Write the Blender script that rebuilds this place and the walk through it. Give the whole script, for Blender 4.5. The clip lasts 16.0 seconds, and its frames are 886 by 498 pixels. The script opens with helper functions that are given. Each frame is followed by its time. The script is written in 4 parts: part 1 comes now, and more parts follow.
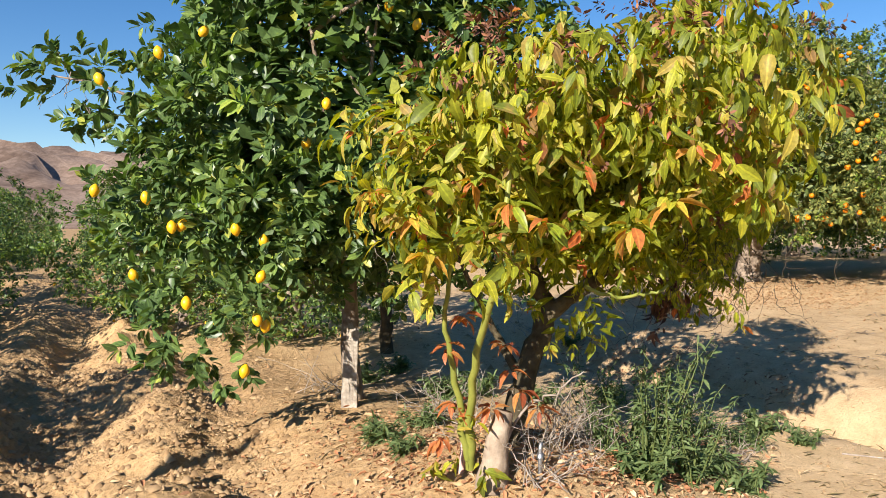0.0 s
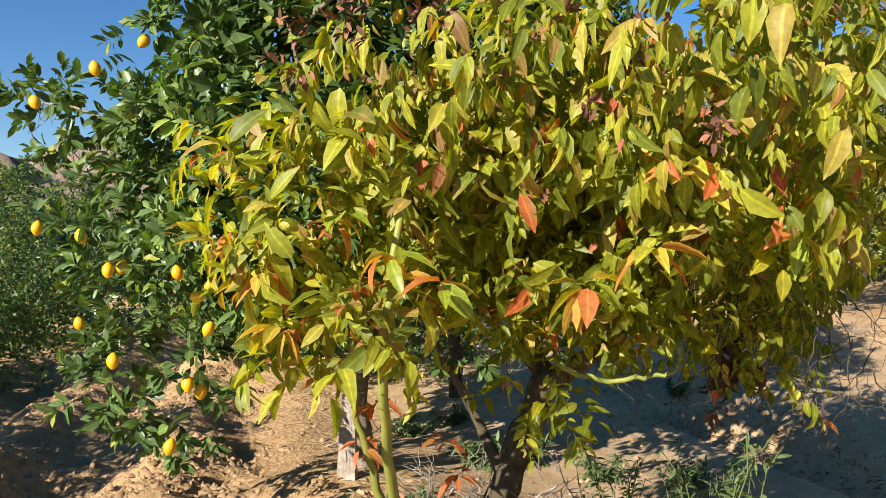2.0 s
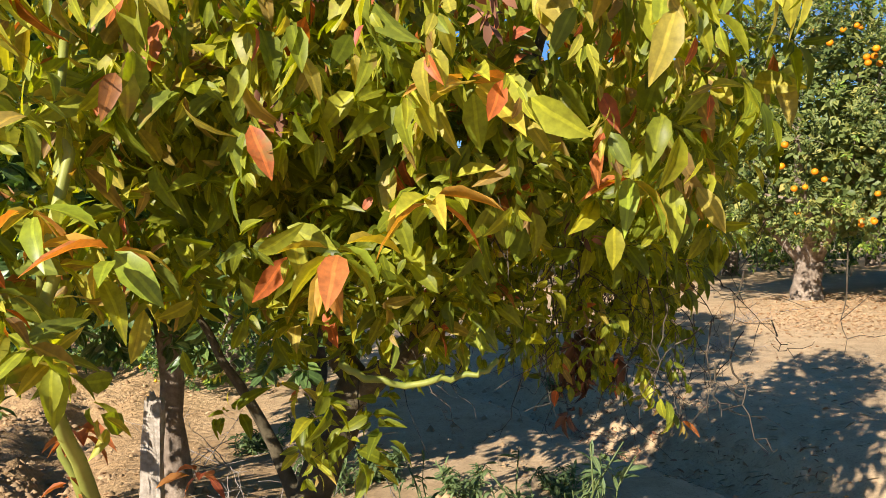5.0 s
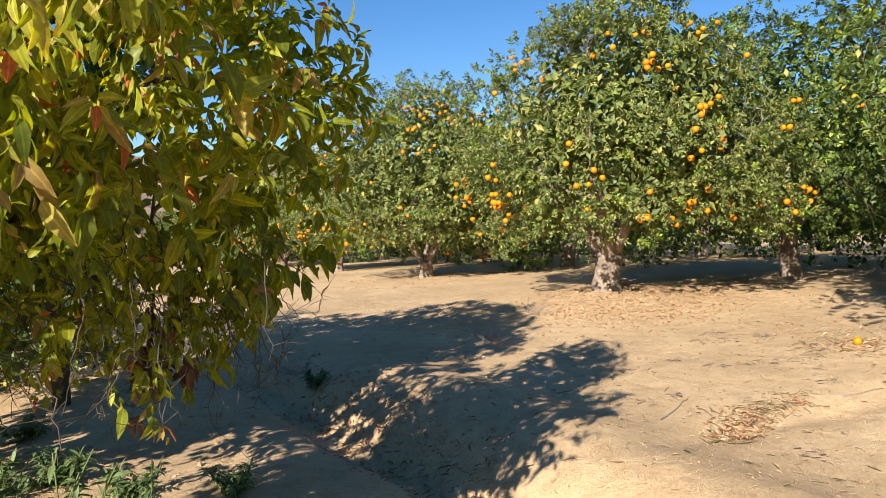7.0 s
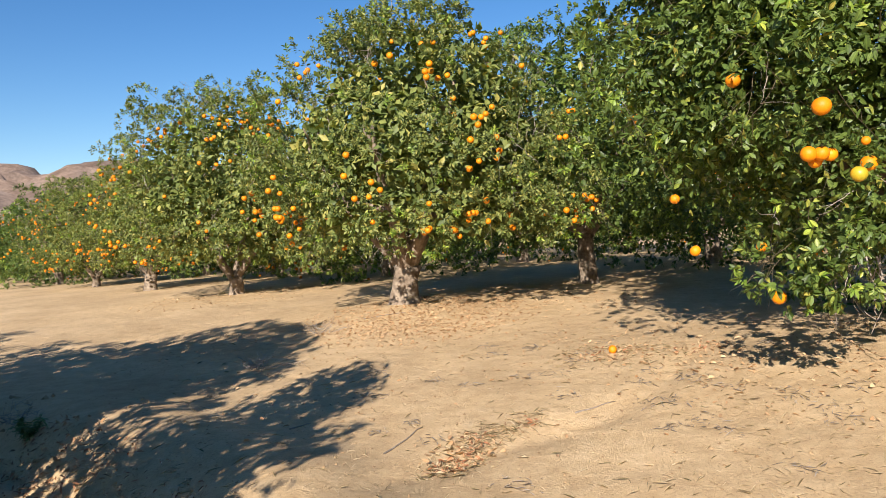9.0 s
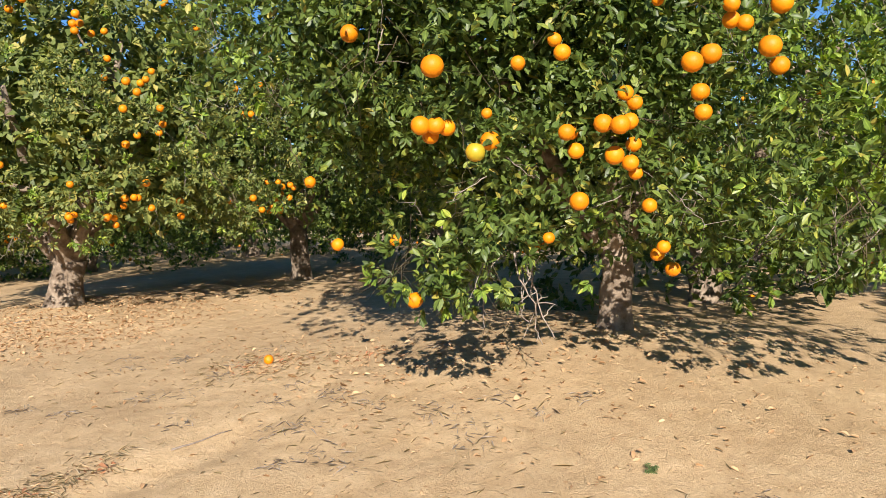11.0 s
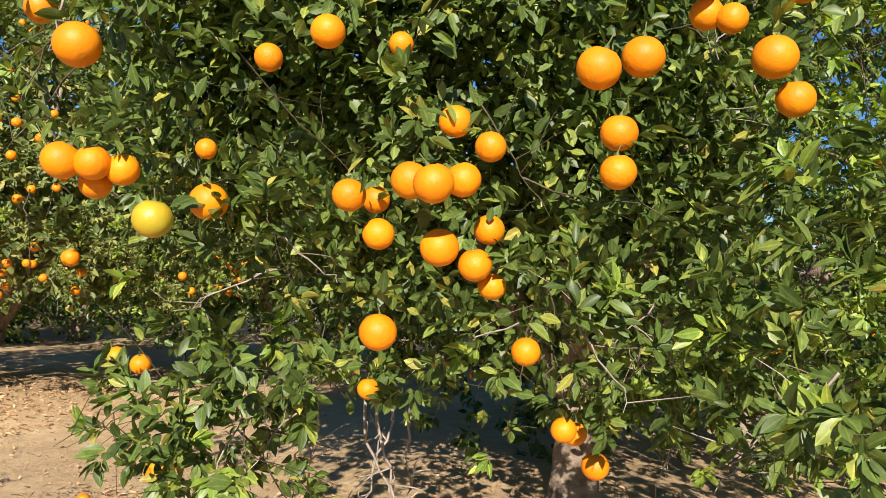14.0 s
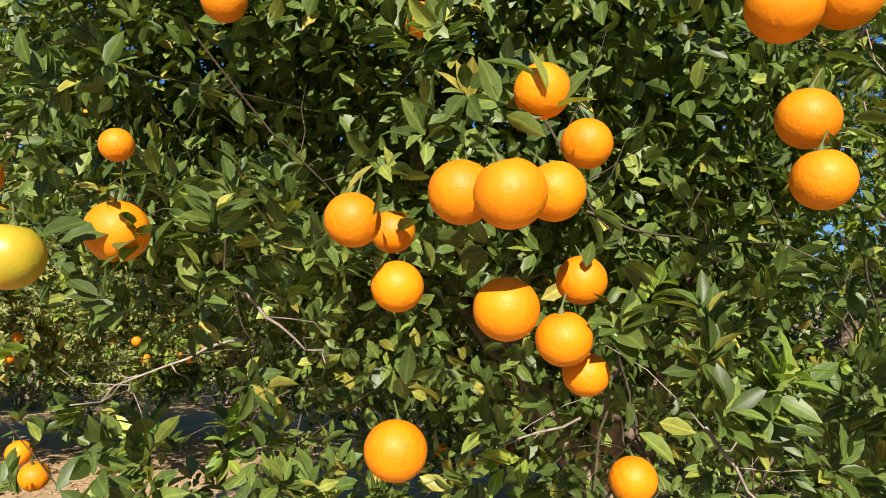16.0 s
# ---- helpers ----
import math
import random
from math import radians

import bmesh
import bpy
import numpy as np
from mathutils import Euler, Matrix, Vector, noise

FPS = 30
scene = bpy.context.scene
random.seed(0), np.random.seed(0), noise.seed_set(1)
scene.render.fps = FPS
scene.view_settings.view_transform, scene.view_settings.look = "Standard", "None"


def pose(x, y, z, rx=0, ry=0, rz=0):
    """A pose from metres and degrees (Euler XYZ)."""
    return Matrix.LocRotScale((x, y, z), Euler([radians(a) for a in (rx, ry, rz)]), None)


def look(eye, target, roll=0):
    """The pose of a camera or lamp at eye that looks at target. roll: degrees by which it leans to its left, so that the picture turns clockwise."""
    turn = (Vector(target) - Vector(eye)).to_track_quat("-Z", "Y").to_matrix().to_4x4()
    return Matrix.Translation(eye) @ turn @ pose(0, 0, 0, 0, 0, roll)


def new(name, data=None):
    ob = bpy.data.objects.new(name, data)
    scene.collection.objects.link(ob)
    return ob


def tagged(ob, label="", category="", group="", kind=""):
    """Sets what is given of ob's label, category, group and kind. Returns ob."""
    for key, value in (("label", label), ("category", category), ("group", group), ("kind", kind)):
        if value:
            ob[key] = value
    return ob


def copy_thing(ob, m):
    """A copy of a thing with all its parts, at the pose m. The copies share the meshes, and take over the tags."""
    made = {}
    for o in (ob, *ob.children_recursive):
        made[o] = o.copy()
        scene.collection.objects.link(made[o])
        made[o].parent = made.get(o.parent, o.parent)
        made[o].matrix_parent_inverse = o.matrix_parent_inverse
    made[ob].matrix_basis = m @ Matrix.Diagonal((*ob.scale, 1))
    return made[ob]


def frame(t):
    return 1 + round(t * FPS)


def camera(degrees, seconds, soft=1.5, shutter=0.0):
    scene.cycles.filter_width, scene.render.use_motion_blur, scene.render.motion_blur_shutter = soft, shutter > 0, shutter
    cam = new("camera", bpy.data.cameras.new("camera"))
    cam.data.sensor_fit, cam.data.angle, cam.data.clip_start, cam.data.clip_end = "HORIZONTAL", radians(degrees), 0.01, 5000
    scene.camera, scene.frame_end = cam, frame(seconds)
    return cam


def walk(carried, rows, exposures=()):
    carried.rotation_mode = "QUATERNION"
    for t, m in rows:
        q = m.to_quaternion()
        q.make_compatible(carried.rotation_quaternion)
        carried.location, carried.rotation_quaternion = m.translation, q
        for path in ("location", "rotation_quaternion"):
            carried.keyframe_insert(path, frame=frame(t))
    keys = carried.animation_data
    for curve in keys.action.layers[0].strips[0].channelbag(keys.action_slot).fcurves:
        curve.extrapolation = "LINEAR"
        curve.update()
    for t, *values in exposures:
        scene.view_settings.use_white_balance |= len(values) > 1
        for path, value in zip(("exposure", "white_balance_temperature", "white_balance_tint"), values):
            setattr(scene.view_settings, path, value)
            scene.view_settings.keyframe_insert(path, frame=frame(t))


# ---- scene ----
cam = camera(60.9, 16.0, 0.4)
PATH = [
    (0, (0.038, 0.123, 1.482), (0.016, 2.122, 1.428), 0.4),
    (0.5, (0.316, 0.389, 1.524), (0.11, 2.378, 1.479), 1.4),
    (1, (0.489, 0.658, 1.508), (0.209, 2.637, 1.455), 1.6),
    (1.5, (0.661, 0.902, 1.563), (0.344, 2.877, 1.52), 0.3),
    (2, (0.8, 1.088, 1.603), (0.346, 3.035, 1.586), 0.0),
    (2.5, (0.845, 1.386, 1.589), (0.308, 3.312, 1.544), 0.1),
    (3, (0.887, 1.514, 1.617), (0.439, 3.463, 1.6), 0.8),
    (3.2, (0.864, 1.526, 1.616), (0.518, 3.496, 1.615), 0.8),
    (5.3, (1.144, 1.717, 1.499), (0.947, 3.708, 1.477), -0.9),
    (5.5, (1.261, 1.616, 1.508), (1.078, 3.607, 1.471), -0.7),
    (6, (1.507, 1.607, 1.529), (1.371, 3.6, 1.443), -0.6),
    (6.5, (1.791, 1.699, 1.512), (1.739, 3.697, 1.452), -0.9),
    (7, (2.146, 1.725, 1.536), (2.218, 3.723, 1.49), -0.8),
    (7.5, (2.428, 1.719, 1.566), (2.592, 3.711, 1.518), -1.0),
    (8, (2.594, 1.836, 1.576), (2.873, 3.816, 1.537), -2.9),
    (8.5, (2.797, 1.928, 1.568), (3.153, 3.896, 1.535), -3.1),
    (9, (3.053, 2.0, 1.608), (3.502, 3.949, 1.569), -2.4),
    (9.5, (3.274, 2.207, 1.592), (4.0, 4.069, 1.521), -2.4),
    (10, (3.509, 2.331, 1.558), (4.495, 4.069, 1.474), -2.0),
    (10.2, (3.606, 2.359, 1.556), (4.623, 4.078, 1.466), -2.0),
    (12.3, (5.321, 2.967, 1.525), (6.292, 4.714, 1.596), -0.3),
    (12.5, (5.426, 2.981, 1.545), (6.397, 4.724, 1.684), 0.2),
    (13, (5.613, 3.051, 1.63), (6.506, 4.83, 1.826), 3.0),
    (13.5, (5.673, 3.28, 1.629), (6.525, 5.082, 1.799), 3.5),
    (14, (5.779, 3.527, 1.67), (6.637, 5.326, 1.834), 3.6),
    (14.5, (5.944, 3.728, 1.693), (6.68, 5.574, 1.916), 4.1),
    (15, (5.974, 3.922, 1.714), (6.65, 5.787, 1.971), 4.4),
    (15.5, (5.982, 4.075, 1.727), (6.728, 5.906, 2.031), 3.8),
    (16, (5.949, 4.155, 1.714), (6.852, 5.908, 2.048), 3.7),
]
walk(cam, [(t, look(eye, target, roll)) for t, eye, target, roll in PATH], [(0.0, 0.96, 6780, 11), (3.2, 0.98, 6780, 11), (6.0, 1.05, 6800, 11), (7.5, 1.05, 6800, 11), (9.0, 0.90, 6800, 11), (10.2, 0.84, 6820, 11), (12.3, 0.89, 6850, 11), (16.0, 0.88, 6950, 12)])

# ---- world, sun, exposure ----
SUN_EL, SUN_DIR = 26.0, Vector((-0.49, -0.87, 0.0)).normalized()
world = bpy.data.worlds.new("world")
scene.world = world
world.use_nodes = True
wn = world.node_tree.nodes
sky = wn.new("ShaderNodeTexSky")
sky.sky_type, sky.sun_disc = "NISHITA", False
sky.sun_elevation = radians(SUN_EL)
sky.sun_rotation = math.atan2(SUN_DIR.x, SUN_DIR.y)
sky.air_density, sky.dust_density, sky.ozone_density, sky.altitude = 1.0, 0.0, 3.0, 600
wn["Background"].inputs["Strength"].default_value = 0.075
deep = wn.new("ShaderNodeHueSaturation")
deep.inputs["Saturation"].default_value = 1.28
deep.inputs["Hue"].default_value = 0.506
world.node_tree.links.new(sky.outputs["Color"], deep.inputs["Color"])
world.node_tree.links.new(deep.outputs["Color"], wn["Background"].inputs["Color"])
sun = new("sun", bpy.data.lights.new("sun", "SUN"))
sun.data.energy, sun.data.angle, sun.data.color = 5.0, radians(0.5), (1.0, 0.945, 0.88)
sun_vec = Vector((SUN_DIR.x * math.cos(radians(SUN_EL)), SUN_DIR.y * math.cos(radians(SUN_EL)), math.sin(radians(SUN_EL))))
sun.matrix_world = look(sun_vec * 60, (0, 0, 0))


# ---- materials ----
def material(name, rough=0.8, metal=0.0, spec=0.5):
    m = bpy.data.materials.new(name)
    m.use_nodes = True
    b = m.node_tree.nodes["Principled BSDF"]
    b.inputs["Roughness"].default_value = rough
    b.inputs["Metallic"].default_value = metal
    b.inputs["Specular IOR Level"].default_value = spec
    return m, m.node_tree.nodes, m.node_tree.links, b


def ramp(nodes, links, source, stops, target):
    r = nodes.new("ShaderNodeValToRGB")
    e = r.color_ramp.elements
    while len(e) < len(stops):
        e.new(0.5)
    for k, (p, c) in zip(e, stops):
        k.position, k.color = p, (*c, 1)
    links.new(source, r.inputs["Fac"])
    if target is not None:
        links.new(r.outputs["Color"], target)
    return r.outputs["Color"]


def noise_out(nodes, links, scale, detail=4.0, rough=0.6, coord="Object"):
    tc = nodes.new("ShaderNodeTexCoord")
    n = nodes.new("ShaderNodeTexNoise")
    n.inputs["Scale"].default_value, n.inputs["Detail"].default_value, n.inputs["Roughness"].default_value = scale, detail, rough
    links.new(tc.outputs[coord], n.inputs["Vector"])
    return n.outputs["Fac"]


def mix(nodes, links, a, b, fac, mode="MIX"):
    n = nodes.new("ShaderNodeMix")
    n.data_type, n.blend_type = "RGBA", mode
    for value, slot in ((fac, "Factor"), (a, "A"), (b, "B")):
        sock = next(s for s in n.inputs if s.name == slot and s.type in (("VALUE",) if slot == "Factor" else ("RGBA",)))
        if isinstance(value, (int, float)):
            sock.default_value = value
        elif isinstance(value, tuple):
            sock.default_value = (*value, 1)
        else:
            links.new(value, sock)
    return next(s for s in n.outputs if s.type == "RGBA")


def bump(nodes, links, source, bsdf, strength, distance):
    n = nodes.new("ShaderNodeBump")
    n.inputs["Strength"].default_value, n.inputs["Distance"].default_value = strength, distance
    links.new(source, n.inputs["Height"])
    links.new(n.outputs["Normal"], bsdf.inputs["Normal"])


def leaf_material(name, stops, back, translucent=0.3, rough=0.38, blotch=None):
    """Leaf skin: colour differs leaf by leaf, with fine mottling; part of the light passes through."""
    m, n, l, b = material(name, rough, spec=0.35)
    geo = n.new("ShaderNodeNewGeometry")
    colour = ramp(n, l, geo.outputs["Random Per Island"], stops, None)
    fine = noise_out(n, l, 60.0, 3.0)
    tone = ramp(n, l, fine, [(0.3, (0.72, 0.72, 0.72)), (0.7, (1.15, 1.15, 1.1))], None)
    colour = mix(n, l, colour, tone, 1.0, "MULTIPLY")
    if blotch:
        spot = ramp(n, l, noise_out(n, l, 9.0, 4.0), [(0.60, (0, 0, 0)), (0.70, (1, 1, 1))], None)
        colour = mix(n, l, colour, blotch, spot)
    # paler midrib and a darker blade between the veins
    rib = n.new("ShaderNodeAttribute")
    rib.attribute_name = "rib"
    vein = ramp(n, l, rib.outputs["Fac"], [(0.0, (1.0, 1.0, 1.0)), (0.80, (0.92, 0.92, 0.92)), (0.90, (1.35, 1.32, 1.2))], None)
    colour = mix(n, l, colour, vein, 1.0, "MULTIPLY")
    l.new(colour, b.inputs["Base Color"])
    t = n.new("ShaderNodeBsdfTranslucent")
    l.new(mix(n, l, colour, back, 1.0, "MULTIPLY"), t.inputs["Color"])
    s = n.new("ShaderNodeMixShader")
    s.inputs["Fac"].default_value = translucent
    l.new(b.outputs[0], s.inputs[1])
    l.new(t.outputs[0], s.inputs[2])
    l.new(s.outputs[0], n["Material Output"].inputs["Surface"])
    return m


def bark_material(name, dark, pale, rough=0.9, scale=14.0, depth=0.02):
    m, n, l, b = material(name, rough, spec=0.2)
    c1 = ramp(n, l, noise_out(n, l, scale, 6.0, 0.7), [(0.3, dark), (0.7, pale)], None)
    c2 = ramp(n, l, noise_out(n, l, scale * 0.25, 3.0), [(0.35, (0.7, 0.68, 0.66)), (0.7, (1.1, 1.1, 1.1))], None)
    l.new(mix(n, l, c1, c2, 1.0, "MULTIPLY"), b.inputs["Base Color"])
    bump(n, l, noise_out(n, l, scale * 2.2, 8.0, 0.75), b, 0.7, depth)
    return m


def ground_material():
    m, n, l, b = material("dry_soil", 0.95, spec=0.15)
    large = noise_out(n, l, 0.7, 5.0, 0.6)
    mid = noise_out(n, l, 7.0, 6.0, 0.7)
    grit = noise_out(n, l, 70.0, 6.0, 0.75)
    road = ramp(n, l, mid, [(0.25, (0.440, 0.306, 0.168)), (0.5, (0.560, 0.406, 0.238)), (0.75, (0.640, 0.482, 0.295))], None)
    loose = ramp(n, l, mid, [(0.25, (0.330, 0.205, 0.098)), (0.5, (0.460, 0.306, 0.156)), (0.75, (0.560, 0.392, 0.213))], None)
    tc = n.new("ShaderNodeTexCoord")
    dot = n.new("ShaderNodeVectorMath")
    dot.operation, dot.inputs[1].default_value = "DOT_PRODUCT", (0.914, 0.407, 0)
    l.new(tc.outputs["Object"], dot.inputs[0])
    wob = n.new("ShaderNodeMath")
    wob.operation = "MULTIPLY_ADD"
    l.new(large, wob.inputs[0])
    wob.inputs[1].default_value = 1.5
    l.new(dot.outputs["Value"], wob.inputs[2])
    span = n.new("ShaderNodeMapRange")
    span.inputs["From Min"].default_value, span.inputs["From Max"].default_value = 2.2, 3.6
    l.new(wob.outputs[0], span.inputs["Value"])
    c = mix(n, l, loose, road, span.outputs["Result"])
    c = mix(n, l, c, ramp(n, l, large, [(0.3, (0.80, 0.76, 0.72)), (0.7, (1.1, 1.08, 1.06))], None), 1.0, "MULTIPLY")
    c = mix(n, l, c, ramp(n, l, grit, [(0.30, (0.55, 0.52, 0.5)), (0.44, (0.98, 0.98, 0.98)), (0.72, (1.16, 1.15, 1.14))], None), 1.0, "MULTIPLY")
    l.new(c, b.inputs["Base Color"])
    lump = n.new("ShaderNodeTexVoronoi")
    lump.feature, lump.inputs["Scale"].default_value, lump.inputs["Randomness"].default_value = "F1", 22.0, 1.0
    l.new(tc.outputs["Object"], lump.inputs["Vector"])
    clod = mix(n, l, lump.outputs["Distance"], grit, 0.45)
    bump(n, l, mix(n, l, clod, mix(n, l, mid, grit, 0.35), span.outputs["Result"]), b, 0.7, 0.04)
    return m


def plain(name, dark, pale, rough=0.8, scale=20.0, spec=0.4, metal=0.0, strength=0.25):
    m, n, l, b = material(name, rough, metal, spec)
    f = noise_out(n, l, scale, 5.0, 0.65)
    c = ramp(n, l, f, [(0.3, dark), (0.7, pale)], None)
    info = n.new("ShaderNodeObjectInfo")
    c = mix(n, l, c, ramp(n, l, info.outputs["Random"], [(0.0, (0.86, 0.86, 0.86)), (1.0, (1.1, 1.08, 1.05))], None), 1.0, "MULTIPLY")
    l.new(c, b.inputs["Base Color"])
    bump(n, l, noise_out(n, l, scale * 8, 3.0), b, strength, 0.004)
    return m


def litter_material(name, stops, rough=0.8):
    m, n, l, b = material(name, rough, spec=0.3)
    geo = n.new("ShaderNodeNewGeometry")
    ramp(n, l, geo.outputs["Random Per Island"], stops, b.inputs["Base Color"])
    return m


SOIL = ground_material()
CLOD = litter_material("soil_clod", [(0.0, (0.300, 0.181, 0.086)), (0.5, (0.400, 0.258, 0.131)), (1.0, (0.480, 0.325, 0.176))], 0.95)
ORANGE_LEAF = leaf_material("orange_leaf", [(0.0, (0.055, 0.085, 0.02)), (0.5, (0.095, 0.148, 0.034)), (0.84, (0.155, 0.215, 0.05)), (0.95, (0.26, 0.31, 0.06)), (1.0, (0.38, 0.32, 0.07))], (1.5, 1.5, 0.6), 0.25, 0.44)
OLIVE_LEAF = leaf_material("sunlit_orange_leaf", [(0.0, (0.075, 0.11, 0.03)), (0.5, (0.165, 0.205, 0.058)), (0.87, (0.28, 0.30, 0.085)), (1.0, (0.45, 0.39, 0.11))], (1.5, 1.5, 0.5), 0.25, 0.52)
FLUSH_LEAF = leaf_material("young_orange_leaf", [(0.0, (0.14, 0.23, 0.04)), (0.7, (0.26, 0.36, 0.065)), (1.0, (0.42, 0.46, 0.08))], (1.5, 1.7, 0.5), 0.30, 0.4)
LEMON_LEAF = leaf_material("lemon_leaf", [(0.0, (0.06, 0.11, 0.035)), (0.6, (0.11, 0.175, 0.055)), (0.93, (0.17, 0.25, 0.06)), (1.0, (0.36, 0.36, 0.06))], (1.4, 1.6, 0.6), 0.22, 0.38)
AVOCADO_LEAF = leaf_material("avocado_leaf", [(0.0, (0.16, 0.20, 0.035)), (0.28, (0.29, 0.33, 0.035)), (0.55, (0.43, 0.43, 0.045)), (0.74, (0.50, 0.43, 0.08)), (0.84, (0.42, 0.30, 0.075)), (0.945, (0.28, 0.165, 0.07)), (0.97, (0.62, 0.17, 0.05)), (1.0, (0.45, 0.12, 0.07))], (1.45, 1.45, 0.25), 0.45, 0.5, (0.36, 0.24, 0.075))
# avocado leaf with the shade of the inner crown put into its colour
SHADE_LEAF = leaf_material("shaded_avocado_leaf", [(0.0, (0.12, 0.155, 0.018)), (0.7, (0.27, 0.30, 0.03)), (1.0, (0.45, 0.42, 0.04))], (1.5, 1.5, 0.2), 0.56, 0.42)
WEED_LEAF = leaf_material("weed_leaf", [(0.0, (0.09, 0.14, 0.05)), (1.0, (0.18, 0.24, 0.10))], (1.3, 1.5, 0.6), 0.25, 0.6)
FAR_LEAF = leaf_material("far_leaf", [(0.0, (0.05, 0.09, 0.022)), (0.6, (0.10, 0.155, 0.035)), (1.0, (0.19, 0.23, 0.05))], (1.4, 1.6, 0.5), 0.22)
WHORL_LEAF = leaf_material("young_avocado_leaf", [(0.0, (0.30, 0.38, 0.04)), (0.45, (0.52, 0.52, 0.06)), (0.6, (0.60, 0.38, 0.07)), (0.78, (0.60, 0.22, 0.07)), (1.0, (0.52, 0.10, 0.06))], (1.4, 1.3, 0.3), 0.42, 0.38)
RED_LEAF = leaf_material("reddened_leaf", [(0.0, (0.30, 0.08, 0.04)), (0.6, (0.48, 0.16, 0.06)), (1.0, (0.56, 0.30, 0.09))], (1.3, 1.1, 0.4), 0.35, 0.45)
BROWN_BLOSSOM = litter_material("brown_blossom", [(0.0, (0.09, 0.04, 0.025)), (0.6, (0.19, 0.085, 0.045)), (1.0, (0.30, 0.13, 0.07))])
CITRUS_BARK = bark_material("citrus_bark", (0.16, 0.115, 0.08), (0.42, 0.34, 0.26))
AVOCADO_BARK = bark_material("avocado_bark", (0.06, 0.047, 0.027), (0.165, 0.135, 0.08))
DARK_STEM = plain("dark_green_stem", (0.07, 0.10, 0.025), (0.14, 0.17, 0.05), 0.6, 30.0)
DARK_TWIG = bark_material("dark_twig", (0.055, 0.042, 0.028), (0.15, 0.12, 0.08), 0.9, 30.0, 0.003)
GREEN_STEM = plain("green_stem", (0.17, 0.20, 0.035), (0.31, 0.32, 0.065), 0.55, 10.0)
TWIG = bark_material("dry_twig", (0.22, 0.18, 0.14), (0.46, 0.40, 0.34), 0.9, 30.0, 0.004)
PEEL = plain("orange_peel", (0.66, 0.185, 0.003), (0.80, 0.27, 0.005), 0.52, 9.0, 0.32, 0.0, 0.4)
LEMON_PEEL = plain("lemon_peel", (0.76, 0.38, 0.008), (0.84, 0.47, 0.015), 0.42, 9.0, 0.5, 0.0, 0.3)
GREENISH_PEEL = plain("turning_peel", (0.26, 0.30, 0.025), (0.66, 0.32, 0.012), 0.42, 6.0, 0.5, 0.0, 0.35)
DRY_LEAF = litter_material("dry_leaf_litter", [(0.0, (0.20, 0.10, 0.05)), (0.4, (0.40, 0.17, 0.08)), (0.7, (0.50, 0.31, 0.16)), (1.0, (0.60, 0.44, 0.28))])
TAN_LEAF = litter_material("tan_leaf_litter", [(0.0, (0.34, 0.20, 0.10)), (0.5, (0.50, 0.30, 0.15)), (1.0, (0.58, 0.39, 0.22))])
STRAW = litter_material("straw", [(0.0, (0.17, 0.15, 0.07)), (0.3, (0.34, 0.26, 0.13)), (0.65, (0.56, 0.44, 0.27)), (1.0, (0.68, 0.56, 0.38))])
WEATHERED = bark_material("weathered_wood", (0.26, 0.22, 0.17), (0.56, 0.49, 0.40), 0.9, 22.0, 0.008)
CUT_WOOD = bark_material("pale_stub_wood", (0.24, 0.18, 0.125), (0.47, 0.375, 0.285), 0.9, 16.0, 0.008)
PIPE = plain("galvanised_pipe", (0.30, 0.31, 0.32), (0.45, 0.46, 0.47), 0.4, 20.0, 0.5, 0.9)
PINK = plain("faded_pink_plastic", (0.55, 0.33, 0.29), (0.66, 0.45, 0.40), 0.6)


# ---- geometry helpers ----
def mesh_from(name, verts, faces, mats, smooth=False):
    """faces: list of index arrays, one for each face size."""
    me = bpy.data.meshes.new(name)
    verts = np.asarray(verts, dtype=np.float32)
    me.vertices.add(len(verts))
    me.vertices.foreach_set("co", verts.ravel())
    loops = np.concatenate([np.asarray(f, dtype=np.int32).ravel() for f in faces])
    sizes = np.concatenate([np.full(len(f), f.shape[1], dtype=np.int32) for f in faces])
    starts = np.concatenate(([0], np.cumsum(sizes)[:-1])).astype(np.int32)
    me.loops.add(len(loops))
    me.loops.foreach_set("vertex_index", loops)
    me.polygons.add(len(sizes))
    me.polygons.foreach_set("loop_start", starts)
    me.polygons.foreach_set("loop_total", sizes)
    if smooth:
        me.polygons.foreach_set("use_smooth", np.ones(len(sizes), dtype=bool))
    for mat in mats if isinstance(mats, (list, tuple)) else [mats]:
        me.materials.append(mat)
    me.update(calc_edges=True)
    return me


def part(name, me, parent, label="", m=None):
    ob = new(name, me)
    ob.parent = parent
    if m is not None:
        ob.matrix_basis = m
    if label:
        ob["label"] = label
    return ob


def lattice(ix, iy, seed):
    h = (ix * 374761393 + iy * 668265263 + seed * 974711) & 0x7FFFFFFF
    h = ((h ^ (h >> 13)) * 1274126177) & 0x7FFFFFFF
    return ((h ^ (h >> 16)) & 0xFFFF) / 65535.0


def vnoise(x, y, seed=0):
    x, y = np.asarray(x, dtype=float), np.asarray(y, dtype=float)
    ix, iy = np.floor(x).astype(np.int64), np.floor(y).astype(np.int64)
    fx, fy = x - ix, y - iy
    fx, fy = fx * fx * (3 - 2 * fx), fy * fy * (3 - 2 * fy)
    a, b = lattice(ix, iy, seed), lattice(ix + 1, iy, seed)
    c, d = lattice(ix, iy + 1, seed), lattice(ix + 1, iy + 1, seed)
    return (a + (b - a) * fx) * (1 - fy) + (c + (d - c) * fx) * fy - 0.5


